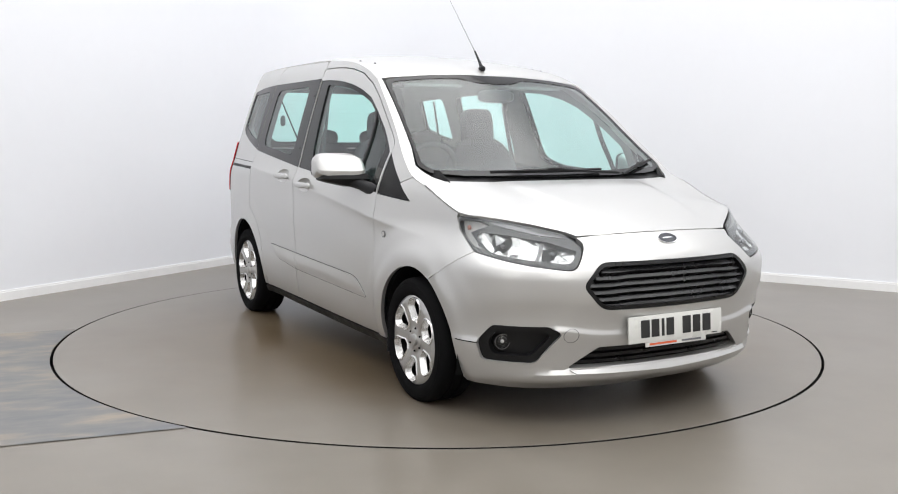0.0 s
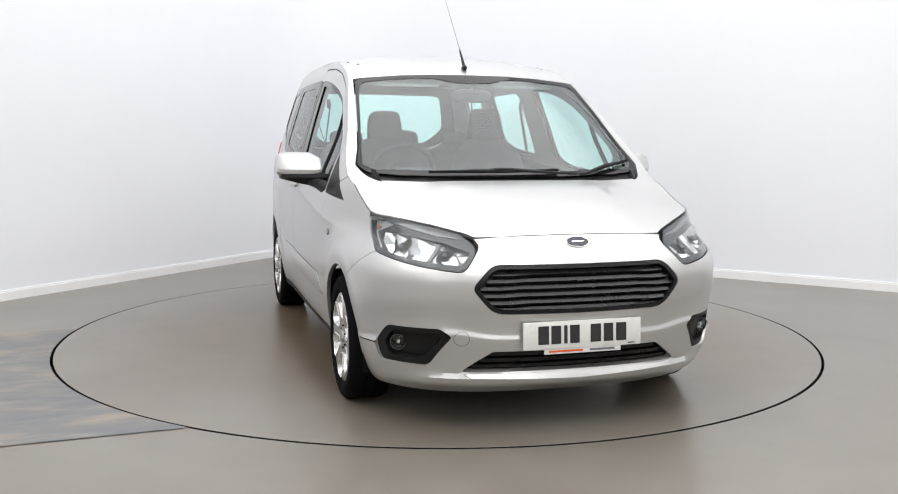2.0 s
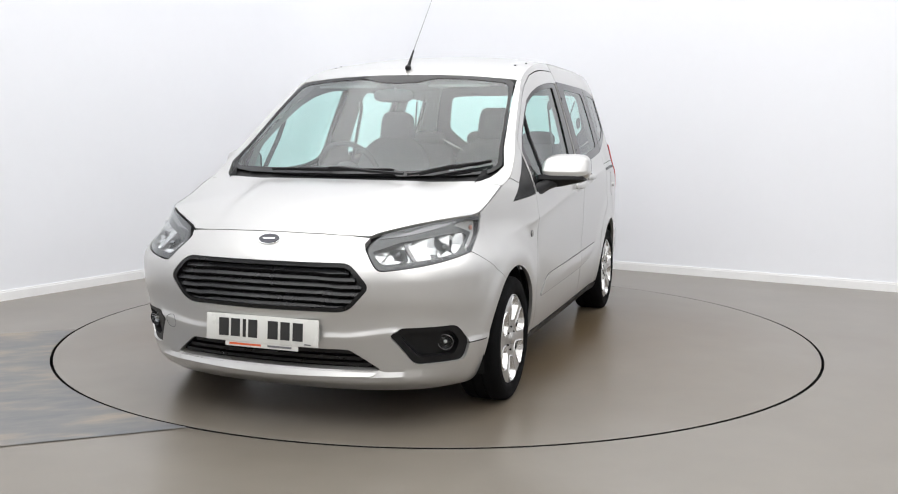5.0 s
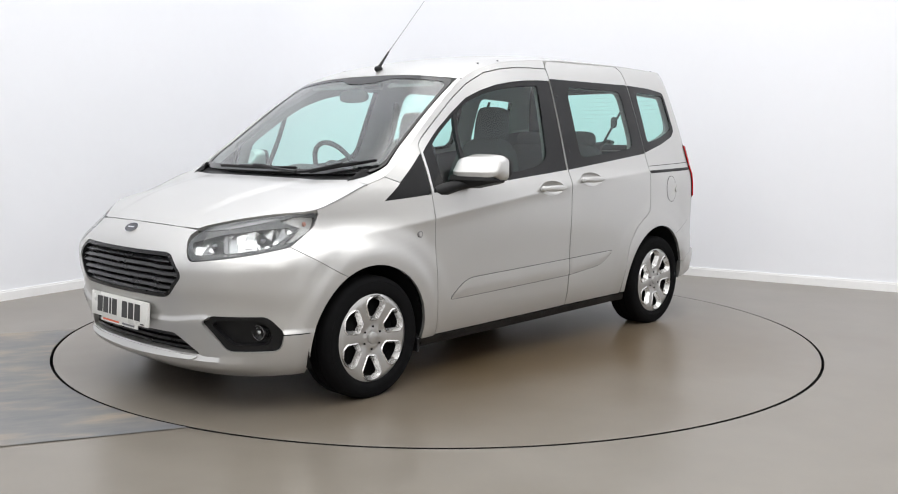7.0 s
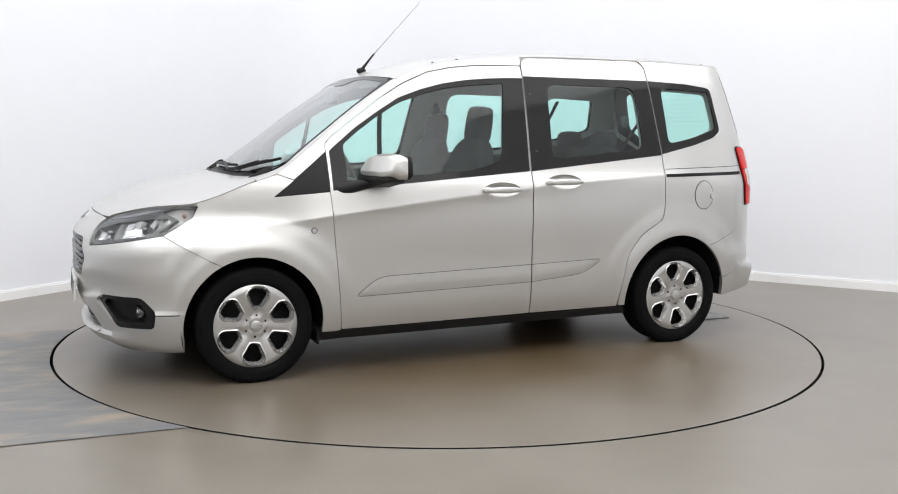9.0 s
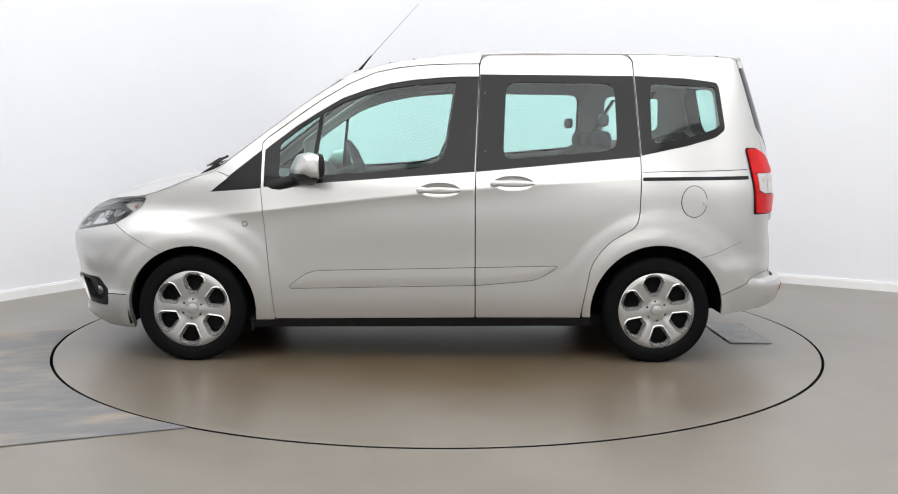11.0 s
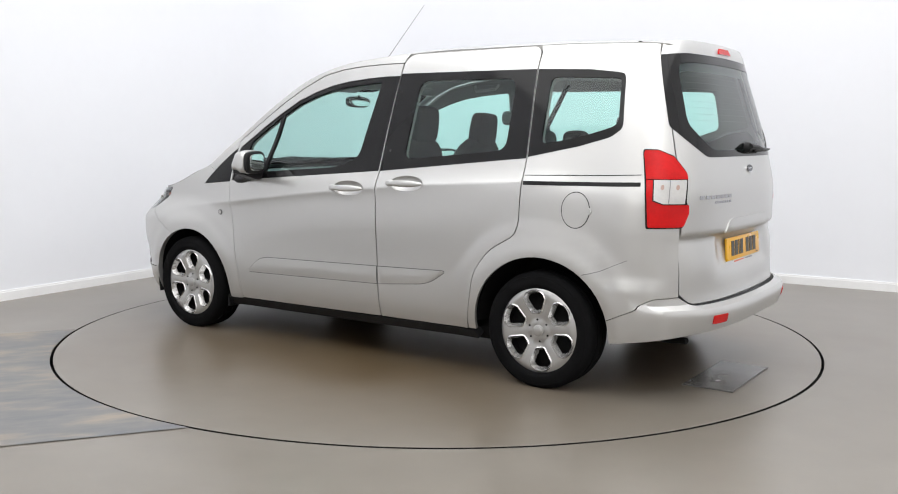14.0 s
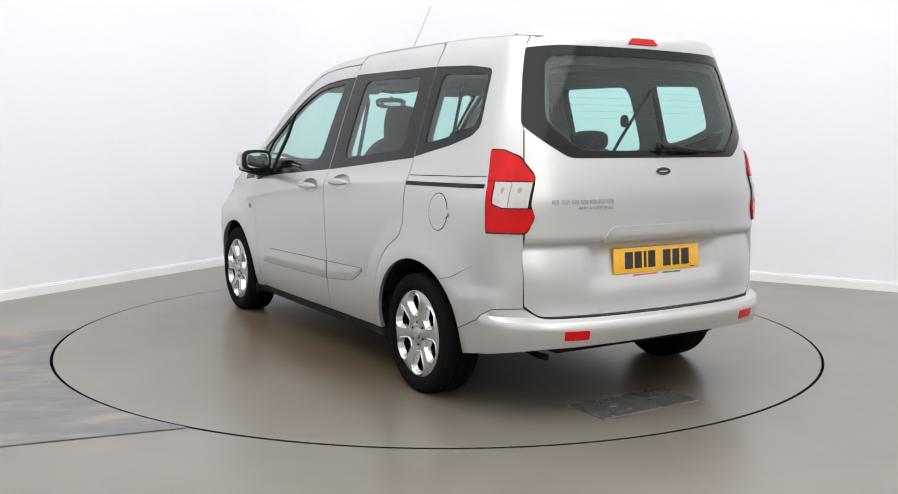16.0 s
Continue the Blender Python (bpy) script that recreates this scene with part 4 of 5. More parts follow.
def build_shell(car):
    """Inside of the body: dark lower trim, pale upper trim, roof lining, floor, wheel housings."""
    low = [(UC, 0.93, 0), (1.75, 0.80, 0), (1.5, 0.86, 0), (1.15, 0.93, 0), (0.85, 0.945, 0), (-0.25, 1.03, 0), (-1.15, 1.12, 0), (-1.70, 1.24, 0), (-2.0, 1.26, 0), (-2.34, 1.11, 0), (UT, 1.11, 0), (UT, 0.39, 0), (-2.1, 0.38, 0), (-1.75, 0.37, 0)]
    low += arch(-WHEEL_X, 0.375, 164, -3, 16) + [(-0.85, 0.21, 0), (0.87, 0.21, 0)] + arch(WHEEL_X, 0.36, 187, 22, 16)
    low = low + [(1.75, 0.42, 0), (1.95, 0.47, 0), (UC, 0.45, 0)]
    lr(car, "inner_trim", TRIM_DARK, belt, rounded(low, 0), lift=-0.036, step=0.06, rim=0, label="dark inner door and side trim")
    up = [(0.86, 0.95), (-0.25, 1.03), (-1.15, 1.12), (-1.70, 1.25), (-2.06, 1.28), (-2.02, 1.60), (-1.6, 1.615), (-1.1, 1.62), (-0.3, 1.615), (0.0, 1.59), (0.28, 1.535), (0.56, 1.385), (0.70, 1.285), (0.86, 1.165)]
    h1 = [(0.785, 0.98), (0.05, 1.03), (-0.105, 1.08), (-0.172, 1.508), (0.06, 1.492), (0.30, 1.446), (0.449, 1.394), (0.58, 1.316), (0.70, 1.234), (0.785, 1.17)]
    h2 = [(-0.40, 1.08), (-1.03, 1.138), (-1.025, 1.502), (-0.42, 1.508)]
    h3 = [(-1.20, 1.175), (-1.40, 1.21), (-1.61, 1.278), (-1.58, 1.480), (-1.20, 1.498)]
    lr(car, "pillar_trim", TRIM, belt, up, holes=[rounded(h1, 0.03), rounded(h2, 0.07), rounded(h3, 0.05)], lift=-0.042, step=0.05, rim=0.0, label="pale grey inner pillar trim")
    gt = both([(UT, 1.60), (-2.04, 1.59), (-2.10, 1.27), (-2.36, 1.12), (UT, 1.115)], UT)
    gh = both([(UT, 1.535), (-2.31, 1.53), (-2.21, 1.52, 0.04), (-2.23, 1.28, 0.04), (-2.39, 1.16, 0.04), (UT, 1.158)], UT)
    part("gate_trim", panel(belt, gt, [rounded(gh, 0.03)], flip=True, lift=-0.03, rim=0, step=0.05), TRIM_DARK, car)
    rl = [(0.50, 0, 0), (0.47, 0.5, 0), (0.44, 0.60, 0)] + [(x, edge_y(x) - 0.03, 0) for x in np.linspace(0.40, -1.66, 24)] + [(-1.74, 0.5, 0), (-1.76, 0, 0)]
    part("roof_lining", panel(top, rounded(rl + [(x, -y, *r) for x, y, *r in rl[::-1] if abs(y) > 1e-6], 0), lift=-0.045, step=0.08, rim=0), LINING, car, "pale roof lining")
    part("floor_pan", box(2.5, 1.46, 0.07, (-0.02, 0, 0.206), 0.02), DARK, car)
    part("bay_shield", box(0.62, 1.1, 0.5, (1.42, 0, 0.48), 0.05), DARK, car)
    part("undertray", box(0.62, 1.06, 0.05, (1.52, 0, 0.19), 0.02), DARK, car)
    part("tail_floor", box(0.62, 1.0, 0.14, (-1.55, 0, 0.33), 0.03), DARK, car)
    for sx, r in ((1, 0.352), (-1, 0.368)):
        for sy in (1, -1):
            bm = bmesh.new()
            n = 30
            rings = []
            for y in (0.82, 0.55):
                rings.append([bm.verts.new((sx * WHEEL_X + r * math.cos(a), sy * y, WHEEL_Z + r * math.sin(a))) for a in np.linspace(radians(-15 if sx > 0 else 0), radians(195 if sx > 0 else 184), n)])
            for k in range(n - 1):
                bm.faces.new((rings[0][k], rings[0][k + 1], rings[1][k + 1], rings[1][k]))
            bm.faces.new(rings[1])
            part("wheel_housing", bm, DARK, car, "black wheel housing")


def build_wheel(car, sx, sy):
    """Tyre, steel rim and six-spoked plastic cover; the outside lies towards +y before it is turned."""
    w = new("wheel")
    w.parent = car
    w.matrix_basis = pose(sx * WHEEL_X, sy * 0.760, WHEEL_Z, 0, 16 if sx < 0 else 3, 0 if sy > 0 else 180)
    if "tyre" not in WHEEL_MESH:
        R = TYRE_R
        bm = turned([(0.192, -0.09), (0.215, -0.097), (0.25, -0.098), (0.274, -0.090), (0.2835, -0.079), (R, -0.062), (R, -0.03), (R - 0.007, -0.028), (R - 0.007, -0.022), (R, -0.02), (R, 0.02),
                     (R - 0.007, 0.022), (R - 0.007, 0.028), (R, 0.03), (R, 0.062), (0.2835, 0.079), (0.274, 0.090), (0.262, 0.0955), (0.259, 0.0945), (0.256, 0.097), (0.235, 0.099), (0.218, 0.096), (0.208, 0.088), (0.192, 0.07)], 72)
        bmesh.ops.recalc_face_normals(bm, faces=bm.faces)
        WHEEL_MESH["tyre"] = mesh_of(bm, "tyre", RUBBER)
        bm = turned([(0.20, 0.07), (0.188, 0.06), (0.18, 0.0), (0.178, -0.08), (0.19, -0.09)], 48)
        turned([(0.18, 0.02), (0.12, 0.03), (0.06, 0.055), (0.001, 0.055)], 48, bm=bm)
        WHEEL_MESH["rim"] = mesh_of(bm, "rim", DARK)

        def dish(a, b):
            r = math.hypot(a, b)
            t = math.atan2(b, a)
            sp = 0.5 + 0.5 * math.cos(6 * (t - radians(8)))
            d = 0.092 - 0.022 * max(0, 1 - r / 0.19) ** 1.3 + 0.006 * (sp - 0.5) * min(1, r / 0.1) * (1 if r < 0.185 else 0)
            if r > 0.19:
                d -= 0.5 * (r - 0.19)
            d += 0.008 * ease((0.060 - r) / 0.022)
            return (a, d, b)

        out = [(0.208 * math.cos(a), 0.208 * math.sin(a)) for a in np.linspace(0, 2 * math.pi, 61)[:-1]]
        holes = []
        for k in range(6):
            t = radians(8 + 30 + 60 * k)
            ca, sa = math.cos(t), math.sin(t)
            h = rounded([(ca * r - sa * q, sa * r + ca * q) for r, q in ((0.086, 0.022), (0.086, -0.022), (0.150, -0.056), (0.176, -0.049), (0.193, -0.017), (0.193, 0.017), (0.176, 0.049), (0.150, 0.056))], 0.009)
            holes.append(h)
        WHEEL_MESH["cover"] = mesh_of(panel(dish, out, holes, step=0.011, flip=True, rim=0.030, weld=True), "wheel_cover", ALLOY, sharp=0.5)
        bm = bmesh.new()
        for h in holes:
            o = dense(shrunk(h, -0.007), 0.012)
            top_o = [bm.verts.new(dish(*p)) for p in o]
            top_m = [bm.verts.new(Vector(dish(*p)) + Vector((0, 0.0045, 0))) for p in shrunk(o, 0.005)]
            top_i = [bm.verts.new(Vector(dish(*p)) - Vector((0, 0.022, 0))) for p in shrunk(o, 0.018)]
            for a, b in ((top_o, top_m), (top_m, top_i)):
                for k in range(len(a)):
                    bm.faces.new((a[k], b[k], b[(k + 1) % len(a)], a[(k + 1) % len(a)]))
        bmesh.ops.recalc_face_normals(bm, faces=bm.faces)
        WHEEL_MESH["lip"] = mesh_of(bm, "spoke_edge", ALLOY_EDGE)
        bm = turned([(0.001, 0.094), (0.022, 0.094), (0.027, 0.0915), (0.028, 0.080)], 28)
        bmesh.ops.recalc_face_normals(bm, faces=bm.faces)
        WHEEL_MESH["cap"] = mesh_of(bm, "hub_cap", ALLOY)
        bm = bmesh.new()
        bmesh.ops.create_uvsphere(bm, u_segments=8, v_segments=6, radius=0.005)
        WHEEL_MESH["bolts"] = mesh_of(bm, "bolt_hole", DARK)
    for key, name, label in (("tyre", "tyre", "black rubber tyre"), ("rim", "rim", "dark steel rim"), ("cover", "wheel_cover", "silver six-spoked wheel cover"), ("lip", "spoke_edge", ""), ("cap", "hub_cap", "")):
        ob = new(name, WHEEL_MESH[key])
        ob.parent = w
        tagged(ob, label)
    for k in range(6):
        t = radians(38 + 60 * k)
        ob = new("bolt_hole", WHEEL_MESH["bolts"])
        ob.parent = w
        ob.location = (0.053 * math.cos(t), 0.0815, 0.053 * math.sin(t))
    return w


WHEEL_MESH = {}


# ================= fittings of the car =================
def ellipse(cu, cz, ru, rz, n=28):
    return [(cu + ru * math.cos(2 * math.pi * k / n), cz + rz * math.sin(2 * math.pi * k / n)) for k in range(n)]


def blob(sx, sy, sz, place, power=3.0, nu=24, nv=16, bm=None, shape=None):
    """A rounded block: a superellipsoid, reshaped by shape(Vector in -1..1)."""
    bm = bm or bmesh.new()
    rows = []
    for j in range(nv + 1):
        v = -math.pi / 2 + math.pi * j / nv
        row = []
        for i in range(nu):
            u = 2 * math.pi * i / nu
            d = Vector((math.cos(v) * math.cos(u), math.cos(v) * math.sin(u), math.sin(v)))
            k = (abs(d.x) ** power + abs(d.y) ** power + abs(d.z) ** power) ** (-1 / power)
            d = d * k
            if shape:
                d = shape(d)
            row.append(bm.verts.new((place[0] + d.x * sx, place[1] + d.y * sy, place[2] + d.z * sz)))
        rows.append(row)
    for a, b in zip(rows, rows[1:]):
        for i in range(nu):
            bm.faces.new((a[i], a[(i + 1) % nu], b[(i + 1) % nu], b[i]))
    bmesh.ops.remove_doubles(bm, verts=bm.verts, dist=1e-5)
    return bm


def moved(bm, m):
    bmesh.ops.transform(bm, matrix=m, verts=bm.verts)
    return bm


def strip_on(surf, path, w, lift, high, flip=False):
    """A bar that follows a path of surface coordinates."""
    pts = []
    for i, (a, b) in enumerate(path):
        n = normal_of(surf, a, b) * (-1 if flip else 1)
        pts.append((Vector(surf(a, b)) + n * lift, n))
    bm = bmesh.new()
    rows = []
    for i, (p, n) in enumerate(pts):
        d = (pts[min(i + 1, len(pts) - 1)][0] - pts[max(i - 1, 0)][0]).normalized()
        s = d.cross(n).normalized() * (w / 2)
        rows.append([bm.verts.new(q) for q in (p - s, p + s, p + s * 0.5 + n * high, p - s * 0.5 + n * high)])
    for a, b in zip(rows, rows[1:]):
        for k in range(4):
            bm.faces.new((a[k], a[(k + 1) % 4], b[(k + 1) % 4], b[k]))
    bm.faces.new(rows[0][::-1]), bm.faces.new(rows[-1])
    bmesh.ops.recalc_face_normals(bm, faces=bm.faces)
    return bm


BEZEL = material("headlight_bezel", (0.028, 0.028, 0.030), rough=0.3, coat=0.4)
SHADE_GREY = material("headlight_grey", (0.20, 0.195, 0.20), rough=0.35, metal=0.3)
SLAT_BLACK = material("slat_black", (0.011, 0.011, 0.012), rough=0.25, vary=0.1, scale=15, spec=0.4)
GRILLE_BLACK = material("grille_black", (0.007, 0.007, 0.0075), rough=0.30, vary=0.1, scale=15, spec=0.3)
DIM_CHROME = material("dim_chrome", (0.16, 0.16, 0.17), rough=0.2, metal=0.9)
BOWL = material("bowl_chrome", (0.60, 0.60, 0.60), rough=0.22, metal=0.85)
MIRROR_GLASS = material("mirror_glass", (0.80, 0.83, 0.82), rough=0.02, metal=1.0)


LAMP_BOWLS = bent([(1.905, 0.766), (2.097, 0.742)])


def facets(u, z):
    """The reflector: two bowls broken into tilted facets."""
    x, y, z2 = belt(u, z)
    e = min(((u - c) / 0.10) ** 2 + ((z - h) / 0.06) ** 2 for c, h in LAMP_BOWLS)
    d = 0.030 * max(0.0, 1 - e) - 0.006 * math.sin(u * 173.0 + 2.0 * math.sin(z * 211.0))
    return (x - d, y - 0.3 * d, z2)


def build_headlights(car):
    hole = bent([(2.188, 0.748, 0.01), (2.156, 0.699, 0.02), (2.015, 0.712), (1.906, 0.727), (1.849, 0.736, 0.02), (1.750, 0.795, 0.03), (1.788, 0.812, 0.02), (1.925, 0.804), (2.086, 0.782)])
    turn_hole = bent([(1.805, 0.746, 0.01), (1.754, 0.755, 0.01), (1.592, 0.817, 0.01), (1.602, 0.849, 0.01), (1.775, 0.857, 0.01), (1.848, 0.840, 0.01), (1.710, 0.807, 0.01)])
    for m in (False, True):
        kw = dict(flip=True, mirror=m)
        lamp_unit = part("headlight", panel(belt, rounded(LIGHT, 0.012), [rounded(hole, 0.01), rounded(turn_hole, 0.008)], lift=-0.006, rim=0.045, step=0.025, **kw), BEZEL, car, "clear headlight with a dark grey bezel")
        part("lens", panel(belt, shrunk(rounded(LIGHT, 0.012), 0.0025), lift=0.001, rim=0.004, step=0.03, **kw), LENS, lamp_unit, "clear plastic lens").visible_shadow = False
        part("reflector", panel(facets, shrunk(rounded(hole, 0.01), -0.004), lift=-0.022, rim=0, step=0.024, **kw), BOWL, lamp_unit, "chromed faceted reflector", smooth=False)
        part("indicator", panel(belt, shrunk(rounded(turn_hole, 0.008), -0.004), lift=-0.030, rim=0, step=0.03, **kw), WHITE_LENS, lamp_unit, "pale indicator chamber")
        bar = bent([(2.168, 0.792), (2.058, 0.805), (1.924, 0.831), (1.846, 0.849), (1.947, 0.844), (2.057, 0.817)])
        part("brow", panel(belt, rounded(bar, 0.004), lift=-0.003, rim=0.01, step=0.03, **kw), SHADE_GREY, lamp_unit, "grey brow strip in the headlight")
        y = -1 if m else 1
        for u, z in LAMP_BOWLS:
            p = Vector(belt(u, z)) + normal_of(belt, u, z) * 0.016
            bm = turned([(0.0005, 0.012), (0.009, 0.010), (0.012, 0.004), (0.013, -0.008)], 16)
            bmesh.ops.recalc_face_normals(bm, faces=bm.faces)
            moved(bm, Matrix.Translation((p.x, p.y * y, p.z)) @ pose(0, 0, 0, 0, 0, -90 + 22 * y))
            part("bulb", bm, DIM_CHROME, lamp_unit)
        p = Vector(belt(1.625, 0.826)) + normal_of(belt, 1.625, 0.826) * 0.018
        part("indicator_bulb", blob(0.009, 0.009, 0.011, (p.x, p.y * y, p.z), 2, 12, 8), AMBER, lamp_unit, "amber bulb")
        for u, du in ((2.020, 0.012),):
            part("divider", panel(belt, bent([(u, 0.706), (u + du, 0.704), (u + 0.045 + du, 0.786), (u + 0.045, 0.790)]), lift=-0.018, rim=0.02, step=0.03, **kw), SHADE_GREY, lamp_unit)


def grille_edge(z):
    return 2.188 + (0.070 * (z - 0.609) / 0.094 if z > 0.609 else 0.075 * (0.609 - z) / 0.105)


def build_front(car):
    g = rounded(both(GRILLE, UC), 0.03)
    grille = part("grille", panel(belt, shrunk(g, 0.001), [shrunk(g, 0.016)], flip=True, lift=-0.003, rim=0.04, step=0.03), GRILLE_BLACK, car, "black grille with horizontal slats")
    part("backing", panel(belt, g, flip=True, lift=-0.05, rim=0, step=0.06), DARK, grille)
    for k in range(6):
        z = 0.520 + 0.0295 * k
        e0 = max(grille_edge(z), grille_edge(z + 0.016)) + 0.018
        off = 0.13
        half_slat = [(UC, z + 0.017, 0), (e0 + off, z + 0.017, 0), (e0 + off * 0.55, z + 0.013, 0), (e0, z + 0.013, 0), (e0, z, 0), (e0 + off * 0.55, z, 0), (e0 + off, z + 0.004, 0), (UC, z + 0.004, 0)]
        def leaning(u, h, z0=z):
            x, y, h = belt(u, h)
            return (x - 0.8 * (h - z0), y, h)
        part("slat", panel(leaning, [p[:2] for p in both(half_slat, UC)], flip=True, lift=-0.010, rim=0.024, step=0.04), SLAT_BLACK, grille)
    l = rounded(both(LOWER, UC), 0.02)
    low = part("lower_grille", panel(nose_relief, l, flip=True, lift=-0.05, rim=0, step=0.06), DARK, car, "black lower intake with slats")
    for k in range(3):
        z = 0.268 + 0.026 * k
        e0 = 2.151 + 0.119 * (z + 0.012 - 0.258) / 0.089 + 0.012
        part("slat", panel(nose_relief, [(e0, z), (2 * UC - e0, z), (2 * UC - e0, z + 0.014), (e0, z + 0.014)], flip=True, lift=-0.018, rim=0.02, step=0.04), GRILLE_BLACK, low)
    # fog lamps in black surrounds
    for m in (False, True):
        kw = dict(flip=True, mirror=m)
        f = rounded(FOG, 0.02)
        well = rounded([(2.091, 0.398, 0.02), (2.062, 0.419, 0.02), (1.871, 0.420, 0.03), (1.826, 0.367, 0.02), (1.847, 0.311, 0.03), (2.014, 0.308, 0.03)], 0.02)
        sur = part("fog_surround", panel(belt, shrunk(f, 0.001), [well], lift=-0.004, rim=0.03, step=0.03, **kw), BLACK, car, "black plastic fog lamp surround")
        part("well", panel(belt, shrunk(well, -0.003), lift=-0.030, rim=0, step=0.04, **kw), BLACK, sur)
        y = -1 if m else 1
        p = Vector(belt(1.900, 0.366))
        place = (p.x - 0.030, y * (p.y - 0.012), p.z)
        bm = turned([(0.012, -0.01), (0.024, 0.0), (0.030, 0.010), (0.030, 0.016), (0.033, 0.016), (0.033, -0.02)], 28)
        moved(bm, Matrix.Translation(place) @ pose(0, 0, 0, 0, 0, -90 + 14 * y))
        fog = part("fog_lamp", bm, DIM_CHROME, sur, "round fog lamp")
        bm = turned([(0.0005, 0.018), (0.02, 0.017), (0.030, 0.012)], 24)
        moved(bm, Matrix.Translation(place) @ pose(0, 0, 0, 0, 0, -90 + 14 * y))
        part("fog_bulb", blob(0.008, 0.008, 0.008, (place[0] + 0.008, place[1], place[2]), 2, 12, 8), WHITE_LENS, sur)
        bmesh.ops.recalc_face_normals(bm, faces=bm.faces)
        part("fog_lens", bm, LENS, sur, "clear fog lamp lens").visible_shadow = False
    # seam between bumper and its lower lip, towards the wheel
    for m in (False, True):
        part("bumper_seam", panel(nose_relief, [(1.780, 0.353), (1.642, 0.354), (1.642, 0.358), (1.779, 0.357)], flip=True, mirror=m, lift=0.0012, rim=0.002, step=0.03), DARK, car)
    chin = [(UC, 0.250), (2.160, 0.251, 0.004), (2.185, 0.232, 0.02), (UC, 0.224)]
    part("front_lip", panel(nose_relief, rounded(both(chin, UC), 0.006), flip=True, lift=0.007, rim=0.012, step=0.02), PAINT, car, "silver lip under the lower intake")
    tow = ellipse(2 * UC - 2.162, 0.402, 0.028, 0.030)
    part("towing_cover", panel(nose_relief, tow, [shrunk(tow, 0.0022)], flip=True, lift=0.0012, rim=0.002, step=0.02), SHADE_GREY, car, "round towing-eye cover")


def number_plate(car, x, z, face, mat, name, label, tilt, y0=0.0):
    """face: +1 towards the front, -1 towards the rear. The characters are plain bars."""
    holder = part(name, moved(box(0.012, 0.522, 0.112, (0, 0, 0), 0.004, 2), Matrix.Translation((x, y0, z)) @ pose(0, 0, 0, 0, tilt, 0)), mat, car, label)
    m = Matrix.Translation((x, y0, z)) @ pose(0, 0, 0, 0, tilt, 0)
    pos = (-0.175, -0.120, -0.078, -0.038, 0.055, 0.112, 0.170)
    wid = (0.046, 0.042, 0.014, 0.042, 0.046, 0.042, 0.046)
    for p, w in zip(pos, wid):
        part("bar", moved(box(0.002, w, 0.074, (face * 0.0068, p * face, 0.002)), m), INK, holder, smooth=False)
    part("edge_line", moved(box(0.0016, 0.03, 0.004, (face * 0.0068, 0.215 * face, -0.046)), m), INK, holder, smooth=False)
    strip = part("dealer_strip", moved(box(0.004, 0.34, 0.022, (0, 0.0, -0.066), 0.001, 1), m), PLATE_WHITE, holder, "thin white strip with small print")
    part("bar", moved(box(0.0012, 0.15, 0.008, (face * 0.0027, -0.075 * face, -0.066)), m), RED_INK, strip, smooth=False)
    part("bar", moved(box(0.0012, 0.11, 0.008, (face * 0.0027, 0.085 * face, -0.066)), m), GREY_INK, strip, smooth=False)


